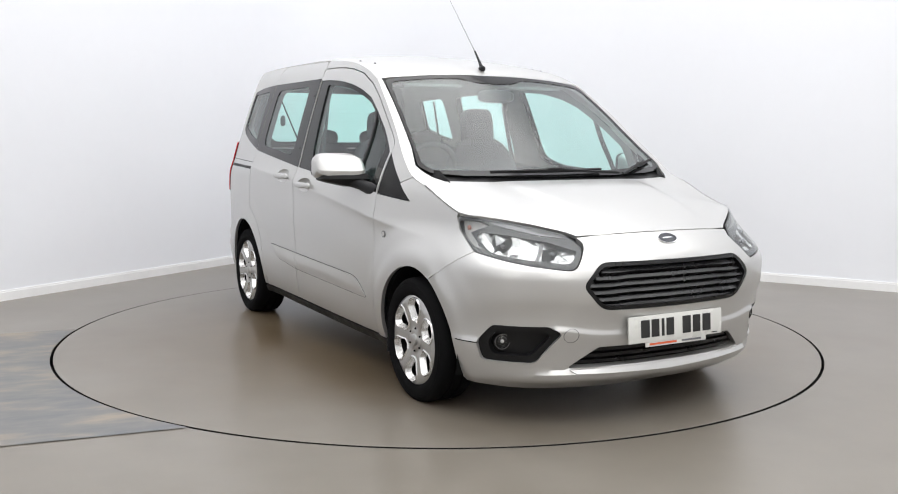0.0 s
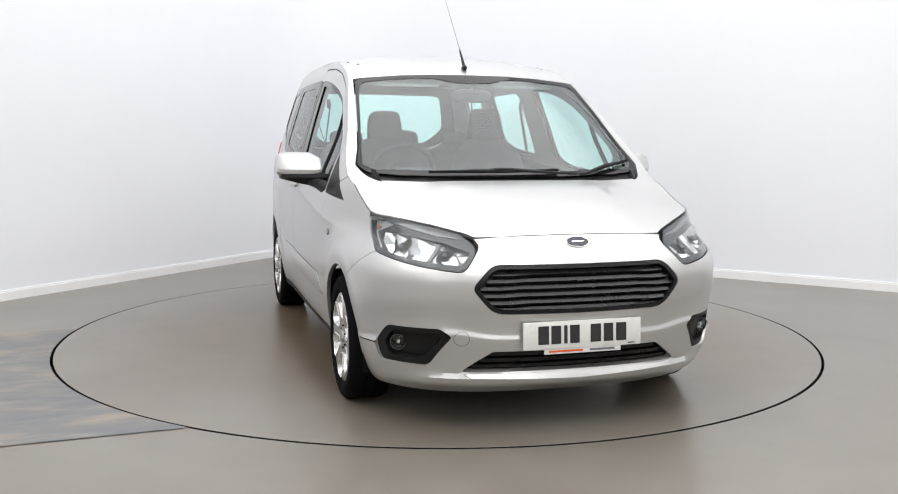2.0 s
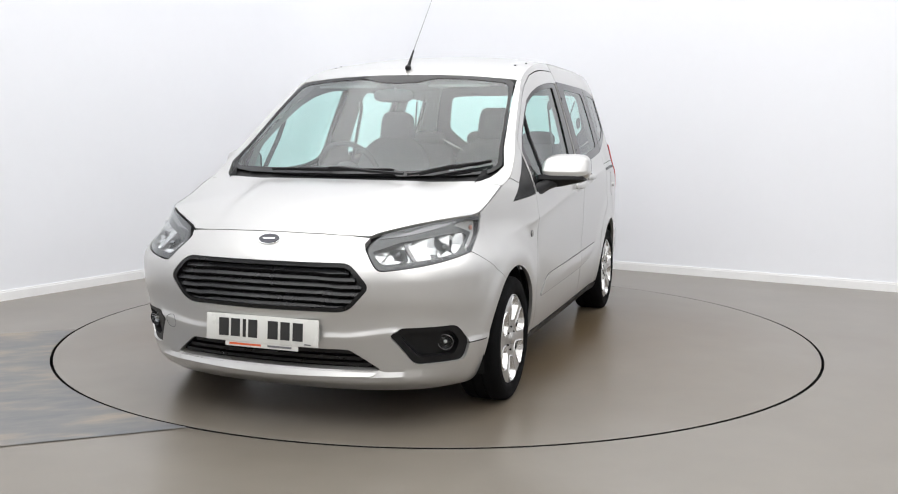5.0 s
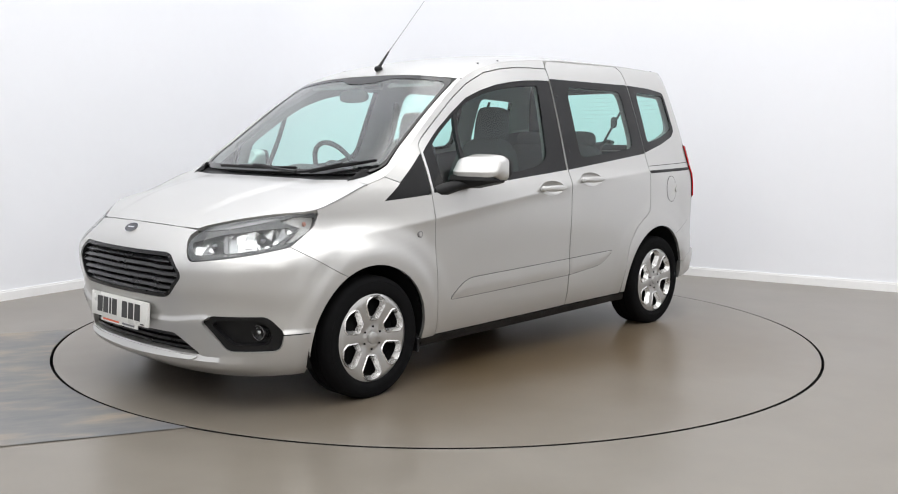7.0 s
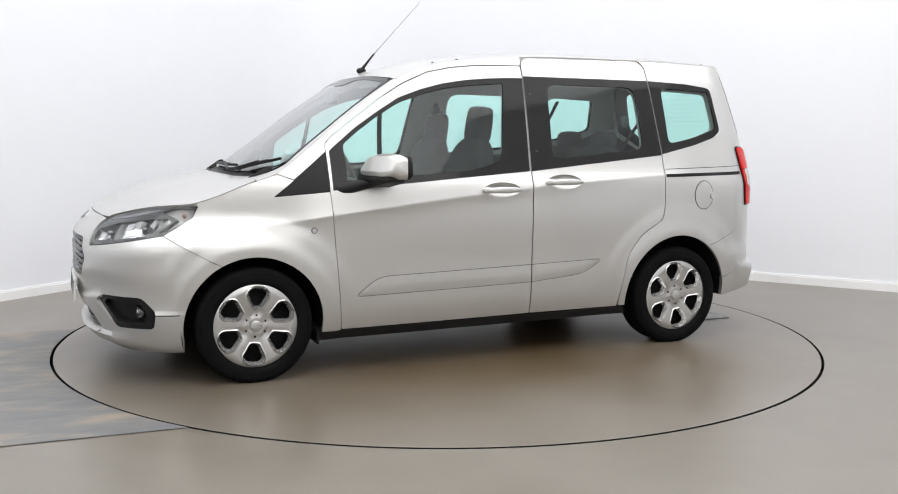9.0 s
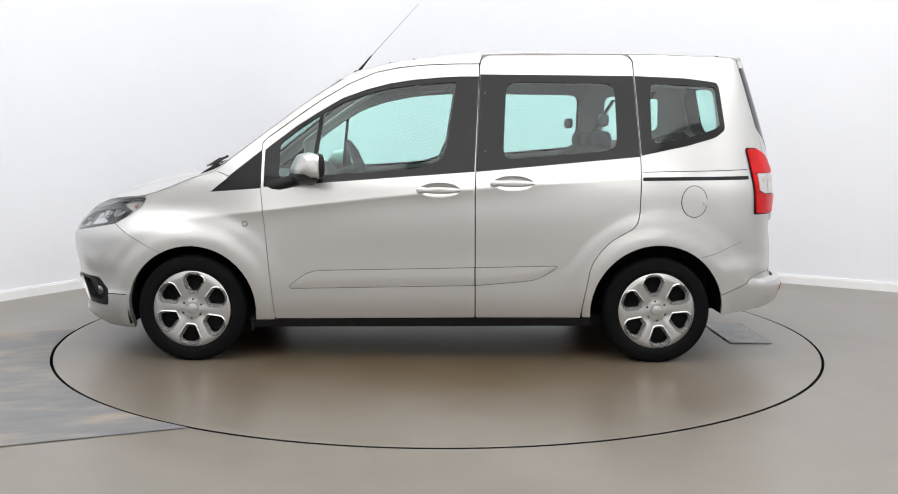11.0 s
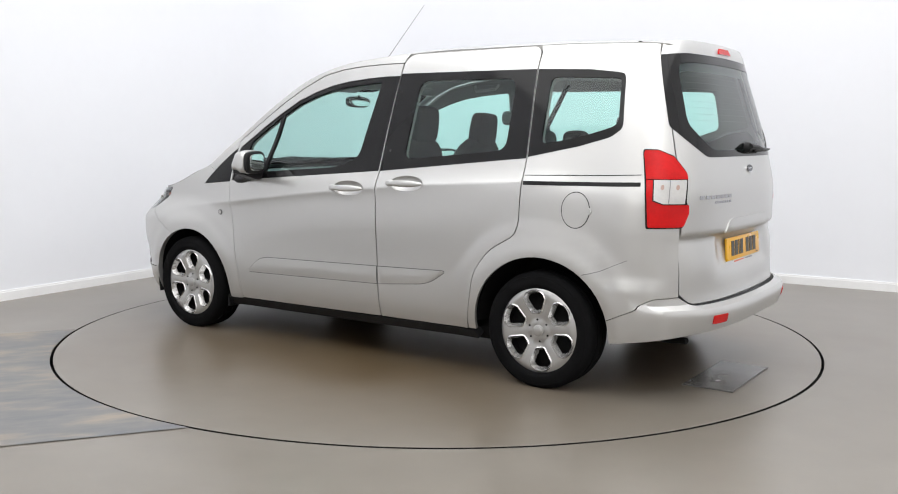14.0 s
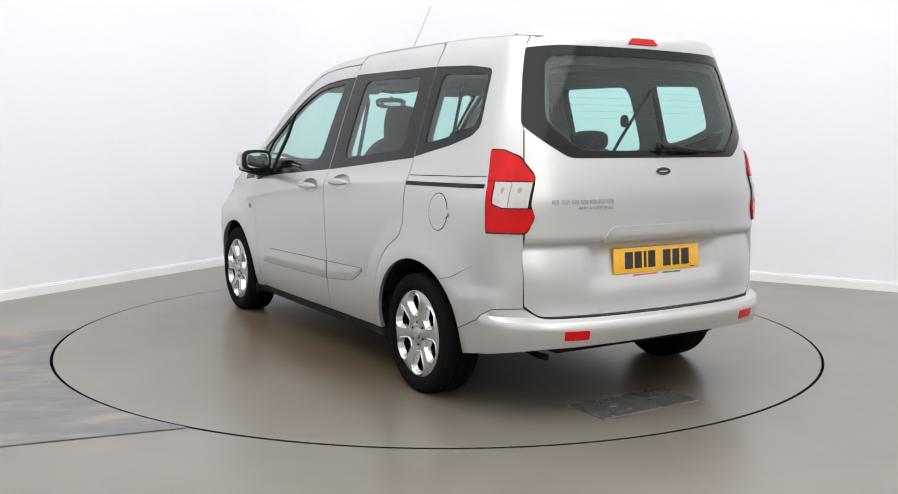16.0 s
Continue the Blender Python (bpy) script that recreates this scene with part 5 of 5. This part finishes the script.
def build_sides(car):
    for m in (False, True):
        y = -1 if m else 1
        # door mirrors
        mir = new("door_mirror")
        mir.parent = car
        mir.matrix_basis = pose(0, 0, -0.018)
        tagged(mir, "silver door mirror on a black foot")

        prof = rounded([(0.0, 1.006), (0.0, 1.128), (0.26, 1.139), (0.70, 1.126), (1.0, 1.052), (0.97, 1.028), (0.62, 1.022), (0.40, 1.006)], 0.012)
        for name, mat, outline, y0, y1, low, label in (
                ("mirror_cap", PAINT, prof, 0.842, 1.064, 0.0, "silver mirror cap"),
                ("mirror_base", BLACK, rounded([(0.04, 0.968), (0.04, 1.02), (0.95, 1.04), (1.02, 1.012), (0.7, 0.972)], 0.008), 0.815, 1.044, 0.026, "black mirror underside")):
            bm = bmesh.new()
            rings = []
            for k in range(19):
                t = -1 + 2 * k / 18
                t = math.sin(t * math.pi / 2)
                yy = 0.5 * (y0 + y1) + 0.5 * (y1 - y0) * t
                sc = max(0.03, (1 - abs(t) ** 5)) ** (1 / 4)
                rear, front = 0.592 - 0.32 * (yy - 0.856), 0.722 - 0.30 * (yy - 0.84) - 0.7 * max(0, yy - 1.0) ** 1.3
                ring = []
                for q, z in outline:
                    z -= 0.10 * max(0, 0.90 - yy) * max(0, (z - 1.05) / 0.05)
                    z += low * max(0, (t + 0.2)) * (1 if z < 1.0 else 0)
                    q, z = 0.42 + (q - 0.42) * (0.55 + 0.45 * sc), 1.07 + (z - 1.07) * sc if low == 0 else 1.01 + (z - 1.01) * sc
                    ring.append(bm.verts.new((rear + (front - rear) * q, y * yy, z)))
                rings.append(ring)
            for ra, rb in zip(rings, rings[1:]):
                for k in range(len(ra)):
                    bm.faces.new((ra[k], rb[k], rb[(k + 1) % len(ra)], ra[(k + 1) % len(ra)]))
            bm.faces.new(rings[0]), bm.faces.new(rings[-1])
            bmesh.ops.recalc_face_normals(bm, faces=bm.faces)
            part(name, bm, mat, mir, label)
        bm = tube([(0.82, 0.822, 0.955), (0.76, 0.845, 0.968), (0.70, 0.868, 0.985), (0.64, 0.91, 1.0)], [0.036, 0.032, 0.028, 0.026], 12)
        moved(bm, Matrix.Diagonal((1, y, 1, 1)))
        bmesh.ops.recalc_face_normals(bm, faces=bm.faces)
        part("mirror_arm", bm, BLACK, mir, "black mirror arm")
        for name, mat, sx, sy, sz, cx, label in (("mirror_rim", BLACK, 0.020, 0.106, 0.064, 0.552, ""), ("mirror_glass", MIRROR_GLASS, 0.004, 0.080, 0.047, 0.5315, "mirror glass")):
            bm = blob(sx, sy, sz, (cx, 0.955, 1.070), 4, 28, 12)
            for v in bm.verts:
                v.co.x -= 0.32 * (v.co.y - 0.955)
            moved(bm, Matrix.Diagonal((1, y, 1, 1)))
            bmesh.ops.recalc_face_normals(bm, faces=bm.faces)
            part(name, bm, mat, mir, label)
        # handles
        for hx, hz in HANDLES:
            hd = new("door_handle")
            hd.parent = car
            tagged(hd, "silver pull handle over a shallow cup")
            def bowl(a, b, cx=hx, cz=hz):
                x, w, z = belt(a, b)
                return (x, w - 0.030 * max(0.0, 1 - (((a - cx) / 0.108) ** 2 + ((b - cz) / 0.040) ** 2)) ** 0.7 - 0.001, z)
            part("cup", panel(bowl, ellipse(hx, hz, 0.1095, 0.0412), flip=True, mirror=m, rim=0, step=0.012), PAINT, hd)
            w = half(hx, hz)
            bm = blob(0.112, 0.012, 0.0175, (hx, w + 0.024, hz), 2.6, 28, 12, shape=lambda d: Vector((d.x, d.y - 0.9 * d.x * d.x, d.z * (1 - 0.25 * d.x * d.x))))
            moved(bm, Matrix.Diagonal((1, y, 1, 1)))
            bmesh.ops.recalc_face_normals(bm, faces=bm.faces)
            part("grip", bm, PAINT, hd)
            bm = blob(0.030, 0.010, 0.017, (hx + 0.092, w + 0.014, hz), 2.6, 16, 10)
            moved(bm, Matrix.Diagonal((1, y, 1, 1)))
            bmesh.ops.recalc_face_normals(bm, faces=bm.faces)
            part("grip_end", bm, PAINT, hd)
        for su, sz in ((-0.315, 1.44), (-0.315, 1.13)):
            part("screw", panel(belt, ellipse(su, sz, 0.006, 0.006, 10), flip=True, mirror=m, lift=0.003, rim=0.004, step=0.02), INK, car)
        # side repeaters
        rep = part("side_repeater", panel(belt, ellipse(0.952, 0.742, 0.016, 0.017, 18), flip=True, mirror=m, lift=0.005, rim=0.006, step=0.02), SHADE_GREY, car, "small round side indicator")
        part("repeater_lens", panel(belt, ellipse(0.952, 0.742, 0.010, 0.011, 14), flip=True, mirror=m, lift=0.008, rim=0.004, step=0.02), WHITE_LENS, rep)
        # rail cover line above the guide rail
        part("rail_seam", panel(belt, [(-1.150, 1.024), (-1.868, 1.040), (-1.868, 1.0435), (-1.150, 1.0275)], flip=True, mirror=m, lift=0.001, rim=0, step=0.06), DARK, car)
        part("quarter_crease", panel(belt, [(-1.475, 0.572), (-1.80, 0.655), (-1.80, 0.6575), (-1.475, 0.576)], flip=True, mirror=m, lift=0.0015, rim=0, step=0.05), SHADE_GREY, car)
        part("mudflap", box(0.012, 0.16, 0.07, (0.93, y * 0.75, 0.195), 0.004, 1), BLACK, car)


def build_rear(car):
    top_red = [(-1.880, 1.150, 0.02), (-1.985, 1.150, 0.02), (-2.085, 1.120, 0.01), (-2.165, 1.045, 0.02), (-2.168, 1.022, 0), (-1.905, 1.022, 0)]
    pale = [(-1.958, 1.0185, 0), (-2.162, 1.0185, 0), (-2.158, 0.914, 0), (-2.03, 0.914, 0), (-1.968, 0.930, 0)]
    out_red = [(-1.905, 1.0185, 0), (-1.950, 1.0185, 0), (-1.960, 0.926, 0), (-2.03, 0.909, 0), (-2.182, 0.909, 0), (-2.190, 0.875, 0.02), (-2.160, 0.810, 0.02), (-1.940, 0.810, 0.01), (-1.925, 0.92, 0)]
    frame_loop = [(-1.870, 1.157, 0.02), (-1.985, 1.156, 0.02), (-2.09, 1.127, 0.01), (-2.174, 1.048, 0.02), (-2.174, 0.925, 0.01), (-2.197, 0.875, 0.02), (-2.163, 0.804, 0.02), (-1.928, 0.803, 0.01), (-1.913, 0.92, 0), (-1.893, 1.02, 0)]
    for m in (False, True):
        kw = dict(flip=True, mirror=m)
        tl = part("tail_light", panel(belt, rounded(frame_loop, 0.005), lift=0.005, rim=0.012, step=0.03, **kw), GLOSS_BLACK, car, "upright red and clear tail light")
        part("red_lens", panel(belt, rounded(top_red, 0.005), lift=0.012, rim=0.008, step=0.025, **kw), RED, tl, "red lens")
        part("pale_lens", panel(belt, rounded(pale, 0.003), lift=0.011, rim=0.008, step=0.03, **kw), WHITE_LENS, tl, "clear lens")
        part("red_lens", panel(belt, rounded(out_red, 0.004), lift=0.012, rim=0.008, step=0.025, **kw), RED, tl, "red lens")
        for cu in (-2.015, -2.108):
            part("bulb", panel(belt, ellipse(cu, 0.985, 0.011, 0.012, 14), lift=0.0122, rim=0, step=0.02, **kw), BULB_BROWN, tl, "amber-brown bulb")
        part("lens_divider", panel(belt, [(-2.058, 1.017), (-2.063, 1.017), (-2.063, 0.916), (-2.058, 0.916)], lift=0.0122, rim=0, step=0.03, **kw), SHADE_GREY, tl)
        rf = part("reflector", panel(belt, rounded([(-2.278, 0.400), (-2.380, 0.400), (-2.380, 0.360), (-2.278, 0.360)], 0.006), lift=0.004, rim=0.008, step=0.03, **kw), RED, car, "red bumper reflector")
    bl = [(around(0.088, 1.63, False), 1.622), (around(-0.088, 1.63, False), 1.622), (around(-0.066, 1.63, False), 1.648), (around(0.066, 1.63, False), 1.648)]
    part("brake_light", panel(belt, rounded(bl, 0.006), flip=True, lift=0.012, rim=0.02, step=0.03), RED, car, "red high brake light")
    # rear wiper
    hub = moved(turned([(0.0005, 0.022), (0.020, 0.020), (0.026, 0.010), (0.028, -0.01)], 20), Matrix.Translation((-1.952, 0.0, 1.163)) @ pose(0, 0, 0, 0, 0, 90))
    bmesh.ops.recalc_face_normals(hub, faces=hub.faces)
    wiper = part("rear_wiper", hub, BLACK, car, "black rear wiper")
    part("wiper_arm", tube([(-1.975, 0.02, 1.168), (-1.985, -0.05, 1.166), (-1.985, -0.14, 1.156), (-1.972, -0.26, 1.150)], [0.014, 0.013, 0.009, 0.006], 8), BLACK, wiper)
    gate = next(c for c in car.children if c.name.startswith("tailgate"))
    for z in np.linspace(1.29, 1.525, 9):
        part("heating_wire", panel(belt, [(-2.215, z), (2 * UT + 2.215, z), (2 * UT + 2.215, z + 0.0008), (-2.215, z + 0.0008)], flip=True, lift=-0.003, rim=0, step=0.08), WIRE, gate)
    part("wiper_blade", strip_on(belt, [(around(y, 1.15, False), 1.147) for y in np.linspace(-0.10, -0.42, 12)], 0.014, 0.008, 0.014, True), BLACK, wiper)
    # tailgate grip panel above the plate
    gp = [(around(0.345, 0.77, False), 0.762, 0.01), (around(0.30, 0.82, False), 0.826, 0.03), (around(-0.30, 0.82, False), 0.826, 0.03), (around(-0.345, 0.77, False), 0.762, 0.01)]
    g = rounded(gp, 0.01)
    part("grip_panel", panel(gate_relief, g, flip=True, lift=0.006, rim=0.008, step=0.03), PAINT, car, "silver grip panel above the number plate")
    # emblem and model lettering as plain shapes
    for (surf, u, z, name) in ((belt, UC, 0.781, "front_emblem"), (gate_relief, UT, 1.060, "rear_emblem")):
        e = part(name, panel(surf, ellipse(u, z, 0.046, 0.019), flip=True, lift=0.005, rim=0.006, step=0.02), CHROME, car, "small oval emblem")
        part("emblem_face", panel(surf, ellipse(u, z, 0.0435, 0.0170), flip=True, lift=0.0062, rim=0.001, step=0.02), BADGE, e, "dark blue oval face")
        part("bar", panel(surf, rounded([(u - 0.024, z - 0.0016), (u + 0.024, z - 0.0026), (u + 0.024, z + 0.0014), (u - 0.024, z + 0.0026)], 0.001), flip=True, lift=0.0068, rim=0, step=0.02), CHROME, e)
    for k in range(7):
        u = around(0.592 - 0.044 * k, 0.937, False)
        part("letter_bar", panel(gate_relief, rounded([(u, 0.929), (u - 0.030, 0.929), (u - 0.030, 0.946), (u, 0.946)], 0.003), flip=True, lift=0.003, rim=0.003, step=0.03), LETTER, car)
    for k in range(7):
        u = around(0.470 - 0.026 * k, 0.91, False)
        part("letter_bar", panel(gate_relief, [(u, 0.906), (u - 0.017, 0.906), (u - 0.017, 0.917), (u, 0.917)], flip=True, lift=0.003, rim=0.003, step=0.03), LETTER, car)
    part("exhaust_pipe", tube([(-1.6, 0.50, 0.25), (-1.80, 0.55, 0.255), (-1.885, 0.575, 0.268)], 0.015, 14), DARK, car, "steel exhaust tip")


BULB_BROWN = material("bulb_brown", (0.36, 0.24, 0.20), rough=0.3, coat=0.5)
BADGE = material("emblem_blue", (0.016, 0.018, 0.028), rough=0.15)
MAST = material("mast_grey", (0.16, 0.16, 0.16), rough=0.4)
LETTER = material("letter_chrome", (0.42, 0.42, 0.43), rough=0.22, metal=0.9)


def build_top(car):
    ant = part("aerial", moved(blob(0.030, 0.014, 0.018, (0, 0, 0), 2.2, 16, 10), Matrix.Translation((0.425, 0, 1.585))), BLACK, car, "long whip aerial on the roof")
    part("mast_foot", tube([(0.425, 0, 1.590), (0.385, 0, 1.640), (0.345, 0, 1.688)], [0.0105, 0.0065, 0.005], 10), BLACK, ant)
    part("mast", tube([(0.345, 0, 1.688), (0.055, 0, 2.003)], [0.0022, 0.0013], 8), MAST, ant, "thin grey mast")
    for x, y in ((0.20, 0.556), (0.20, -0.556), (0.07, 0.585), (0.07, -0.585), (-1.60, 0.55), (-1.60, -0.55)):
        p = top(x, y)
        part("roof_plug", blob(0.009, 0.006, 0.003, (p[0], p[1], p[2] + 0.001), 2, 10, 6), BLACK, car)
    # upright black ends of the scuttle at the feet of the windscreen pillars
    for y in (1, -1):
        bm = bmesh.new()
        for q in ((1.232, 0.652, 0.996), (1.145, 0.664, 1.052), (1.120, 0.678, 1.052), (1.115, 0.692, 1.020), (1.205, 0.664, 0.994), (1.175, 0.646, 1.010)):
            bm.verts.new((q[0], y * q[1], q[2]))
        bmesh.ops.convex_hull(bm, input=bm.verts)
        bmesh.ops.recalc_face_normals(bm, faces=bm.faces)
        part("scuttle_end", bm, BLACK, car, smooth=False)
    # wipers
    def wiper(blade, arm):
        root = part("wiper", strip_on(top, blade, 0.012, 0.012, 0.012), BLACK, car, "black windscreen wiper")
        part("wiper_arm", strip_on(top, arm, 0.018, 0.024, 0.010), BLACK, root)
        part("wiper_spine", strip_on(top, blade[4:-4], 0.020, 0.020, 0.008), BLACK, root)

    wiper([(1.196 + 0.012 * math.sin(math.pi * k / 14), -0.42 + 0.66 * k / 14) for k in range(15)], [(1.255, 0.31), (1.250, 0.25), (1.232, 0.12), (1.206, -0.03), (1.206, -0.10)])
    wiper([(1.222 - 0.160 * k / 14, 0.375 + 0.31 * k / 14) for k in range(15)], [(1.262, 0.33), (1.240, 0.37), (1.205, 0.42), (1.152, 0.51), (1.138, 0.53)])


# ---- inside ----
def build_inside(car):
    # dashboard with instrument cowl
    def dash(a, b):
        w = 0.70 - 0.05 * max(0, a - 0.8)
        z = 0.985 - 0.24 * max(0, 0.62 - a) / 0.2 + 0.012 * math.sin((a - 0.6) * 6) - 0.02 * abs(b) ** 2
        z += 0.055 * math.exp(-((b + 0.36) / 0.17) ** 4 - ((a - 0.68) / 0.11) ** 2)
        return (a, b * w / 0.7, min(z, middle(a) - 0.045))
    loop = rounded([(0.45, -0.70), (1.17, -0.62), (1.17, 0.62), (0.45, 0.70)], 0.04)
    d = part("dashboard", panel(dash, loop, step=0.05, rim=0.12), TRIM_DARK, car, "dark grey dashboard")
    part("console", box(0.24, 0.30, 0.34, (0.56, 0.0, 0.74), 0.03), TRIM_DARK, d)
    for y in (-0.58, -0.10, 0.10, 0.58):
        part("air_vent", box(0.02, 0.10, 0.06, (0.455, y, 0.80), 0.008), BLACK, d)
    # steering wheel
    sw = new("steering_wheel")
    sw.parent = car
    sw.matrix_basis = pose(0.44, -0.36, 1.005, 0, -64, 0)
    tagged(sw, "black steering wheel")
    ring = tube([(0.178 * math.cos(a), 0.178 * math.sin(a), 0) for a in np.linspace(0, 2 * math.pi, 41)], 0.015, 10)
    part("wheel_rim", ring, TRIM_DARK, sw)
    part("hub", blob(0.065, 0.075, 0.03, (0, 0, -0.01), 2.6, 20, 10), TRIM_DARK, sw)
    for a in (0, 180, 250, 290):
        c, s = math.cos(radians(a + 0)), math.sin(radians(a + 0))
        part("spoke", tube([(0.05 * s, 0.05 * c, -0.008), (0.172 * s, 0.172 * c, 0)], 0.014, 8), TRIM_DARK, sw)
    part("column", tube([(0.0, 0, -0.02), (0.03, 0, -0.22)], 0.035, 10), TRIM_DARK, sw)

    def seat_shape(d):
        return Vector((d.x, d.y * (1 - 0.10 * max(0, d.z)), d.z))

    def front_seat(y, tall):
        s = new("front_seat")
        s.parent = car
        tagged(s, "dark fabric front seat with headrest")
        part("cushion", blob(0.27, 0.245, 0.085, (0.14, y, 0.60), 4, 24, 14), FABRIC, s)
        back = blob(0.075, 0.245, 0.31, (0, 0, 0), 3.4, 24, 18, shape=lambda d: Vector((d.x + 0.25 * abs(d.y) ** 3 * (1 if d.x > 0 else 0), d.y * (1 - 0.20 * max(0, d.z) ** 2), d.z)))
        part("backrest", moved(back, Matrix.Translation((-0.10, y, 0.90)) @ pose(0, 0, 0, 0, -14, 0)), FABRIC, s)
        head = blob(0.052, 0.104, 0.104, (0, 0, 0), 6.0, 28, 18, shape=lambda d: Vector((d.x, d.y * (1 - 0.12 * max(0, d.z)), d.z)))
        part("headrest", moved(head, Matrix.Translation((-0.185, y, 1.265 + tall)) @ pose(0, 0, 0, 0, -8, 0)), FABRIC, s)
        for k in (-1, 1):
            part("headrest_post", tube([(-0.178, y + 0.045 * k, 1.12), (-0.183, y + 0.045 * k, 1.22 + tall)], 0.006, 8), CHROME, s)
        part("seat_base", box(0.42, 0.40, 0.26, (0.13, y, 0.40), 0.03), TRIM_DARK, s)

    front_seat(0.335, 0.010)
    front_seat(-0.315, -0.015)
    b = new("rear_bench")
    b.parent = car
    tagged(b, "dark fabric rear bench with three headrests")
    part("cushion", blob(0.26, 0.60, 0.09, (-0.66, 0, 0.62), 6, 32, 14), FABRIC, b)
    for y, w in ((-0.40, 0.20), (0.0, 0.18), (0.40, 0.20)):
        part("backrest", moved(blob(0.075, w, 0.29, (0, 0, 0), 4.5, 24, 16), Matrix.Translation((-0.93, y, 0.87)) @ pose(0, 0, 0, 0, -12, 0)), FABRIC, b)
        part("headrest", blob(0.05, 0.115, 0.055, (-1.0, y, 1.19), 3, 20, 12), FABRIC, b)
    # mirror, visors, belts
    im = part("inner_mirror", blob(0.018, 0.115, 0.036, (0.60, -0.015, 1.425), 3.2, 24, 12), TRIM_DARK, car, "dark interior mirror")
    part("mirror_stalk", tube([(0.598, -0.012, 1.43), (0.580, -0.010, 1.466)], 0.010, 8), TRIM_DARK, im)
    part("mirror_pane", blob(0.003, 0.105, 0.029, (0.5815, -0.015, 1.425), 3.2, 24, 10), MIRROR_GLASS, im)
    for y in (0.32, -0.34):
        part("sun_visor", moved(box(0.15, 0.36, 0.018, (0, 0, 0), 0.008), Matrix.Translation((0.42, y, 1.505)) @ pose(0, 0, 0, 0, 20, 0)), LINING, car, "pale folded sun visor")
    for m in (False, True):
        y = -1 if m else 1
        belt_line = [(-0.32, y * 0.625, 1.40), (-0.30, y * 0.655, 1.20), (-0.26, y * 0.70, 0.90), (-0.2, y * 0.72, 0.5)]
        part("seat_belt", strip_path(belt_line, 0.045), BLACK, car)
        part("seat_belt", strip_path([(-1.25, y * 0.60, 1.46), (-1.08, y * 0.55, 1.20), (-1.02, y * 0.50, 1.05)], 0.028), BLACK, car)
        part("belt_anchor", blob(0.02, 0.012, 0.03, (-0.32, y * 0.635, 1.40), 3, 14, 8), TRIM_DARK, car)
        part("roof_handle", tube([(0.05, y * 0.575, 1.535), (0.03, y * 0.560, 1.505), (-0.12, y * 0.560, 1.515), (-0.14, y * 0.575, 1.545)], 0.010, 8), LINING, car)
        part("window_catch", blob(0.03, 0.012, 0.035, (-0.96, y * 0.685, 1.30), 3, 14, 8), TRIM_DARK, car)
    part("parcel_shelf", box(0.62, 1.16, 0.025, (-1.42, 0, 1.03), 0.01), TRIM_DARK, car, "dark parcel shelf")


def strip_path(path, w):
    bm = bmesh.new()
    rows = [[bm.verts.new((x - w / 2, y, z)), bm.verts.new((x + w / 2, y, z)), bm.verts.new((x + w / 2, y * 0.997, z)), bm.verts.new((x - w / 2, y * 0.997, z))] for x, y, z in path]
    for a, b in zip(rows, rows[1:]):
        for k in range(4):
            bm.faces.new((a[k], a[(k + 1) % 4], b[(k + 1) % 4], b[k]))
    bm.faces.new(rows[0]), bm.faces.new(rows[-1])
    bmesh.ops.recalc_face_normals(bm, faces=bm.faces)
    return bm


def build_details(car):
    build_headlights(car)
    build_front(car)
    number_plate(car, 2.042, 0.414, 1, PLATE_WHITE, "front_plate", "white number plate with black bars", -4)
    number_plate(car, -1.953, 0.668, -1, PLATE_YELLOW, "rear_plate", "yellow number plate with black bars", 4, 0.005)
    build_sides(car)
    build_rear(car)
    build_top(car)
    build_inside(car)


# ================= assembly =================
build_room()
TABLE = build_turntable()
CAR = new("car")
tagged(CAR, "silver compact passenger van parked on the turntable, doors closed", "car")
build_body(CAR)
build_shell(CAR)
for sx in (1, -1):
    for sy in (1, -1):
        build_wheel(CAR, sx, sy)
build_details(CAR)


def motions():
    """The turntable turns, and the car rides on it."""
    walk(TABLE, [(t, pose(0, 0, 0, 0, 0, a)) for t, a in SPIN])
    rows = []
    for t, a in SPIN:
        c, s = math.cos(radians(a)), math.sin(radians(a))
        rows.append((t, pose(c * CAR_X - s * CAR_Y, s * CAR_X + c * CAR_Y, 0, 0, 0, a)))
    walk(CAR, rows)


motions()
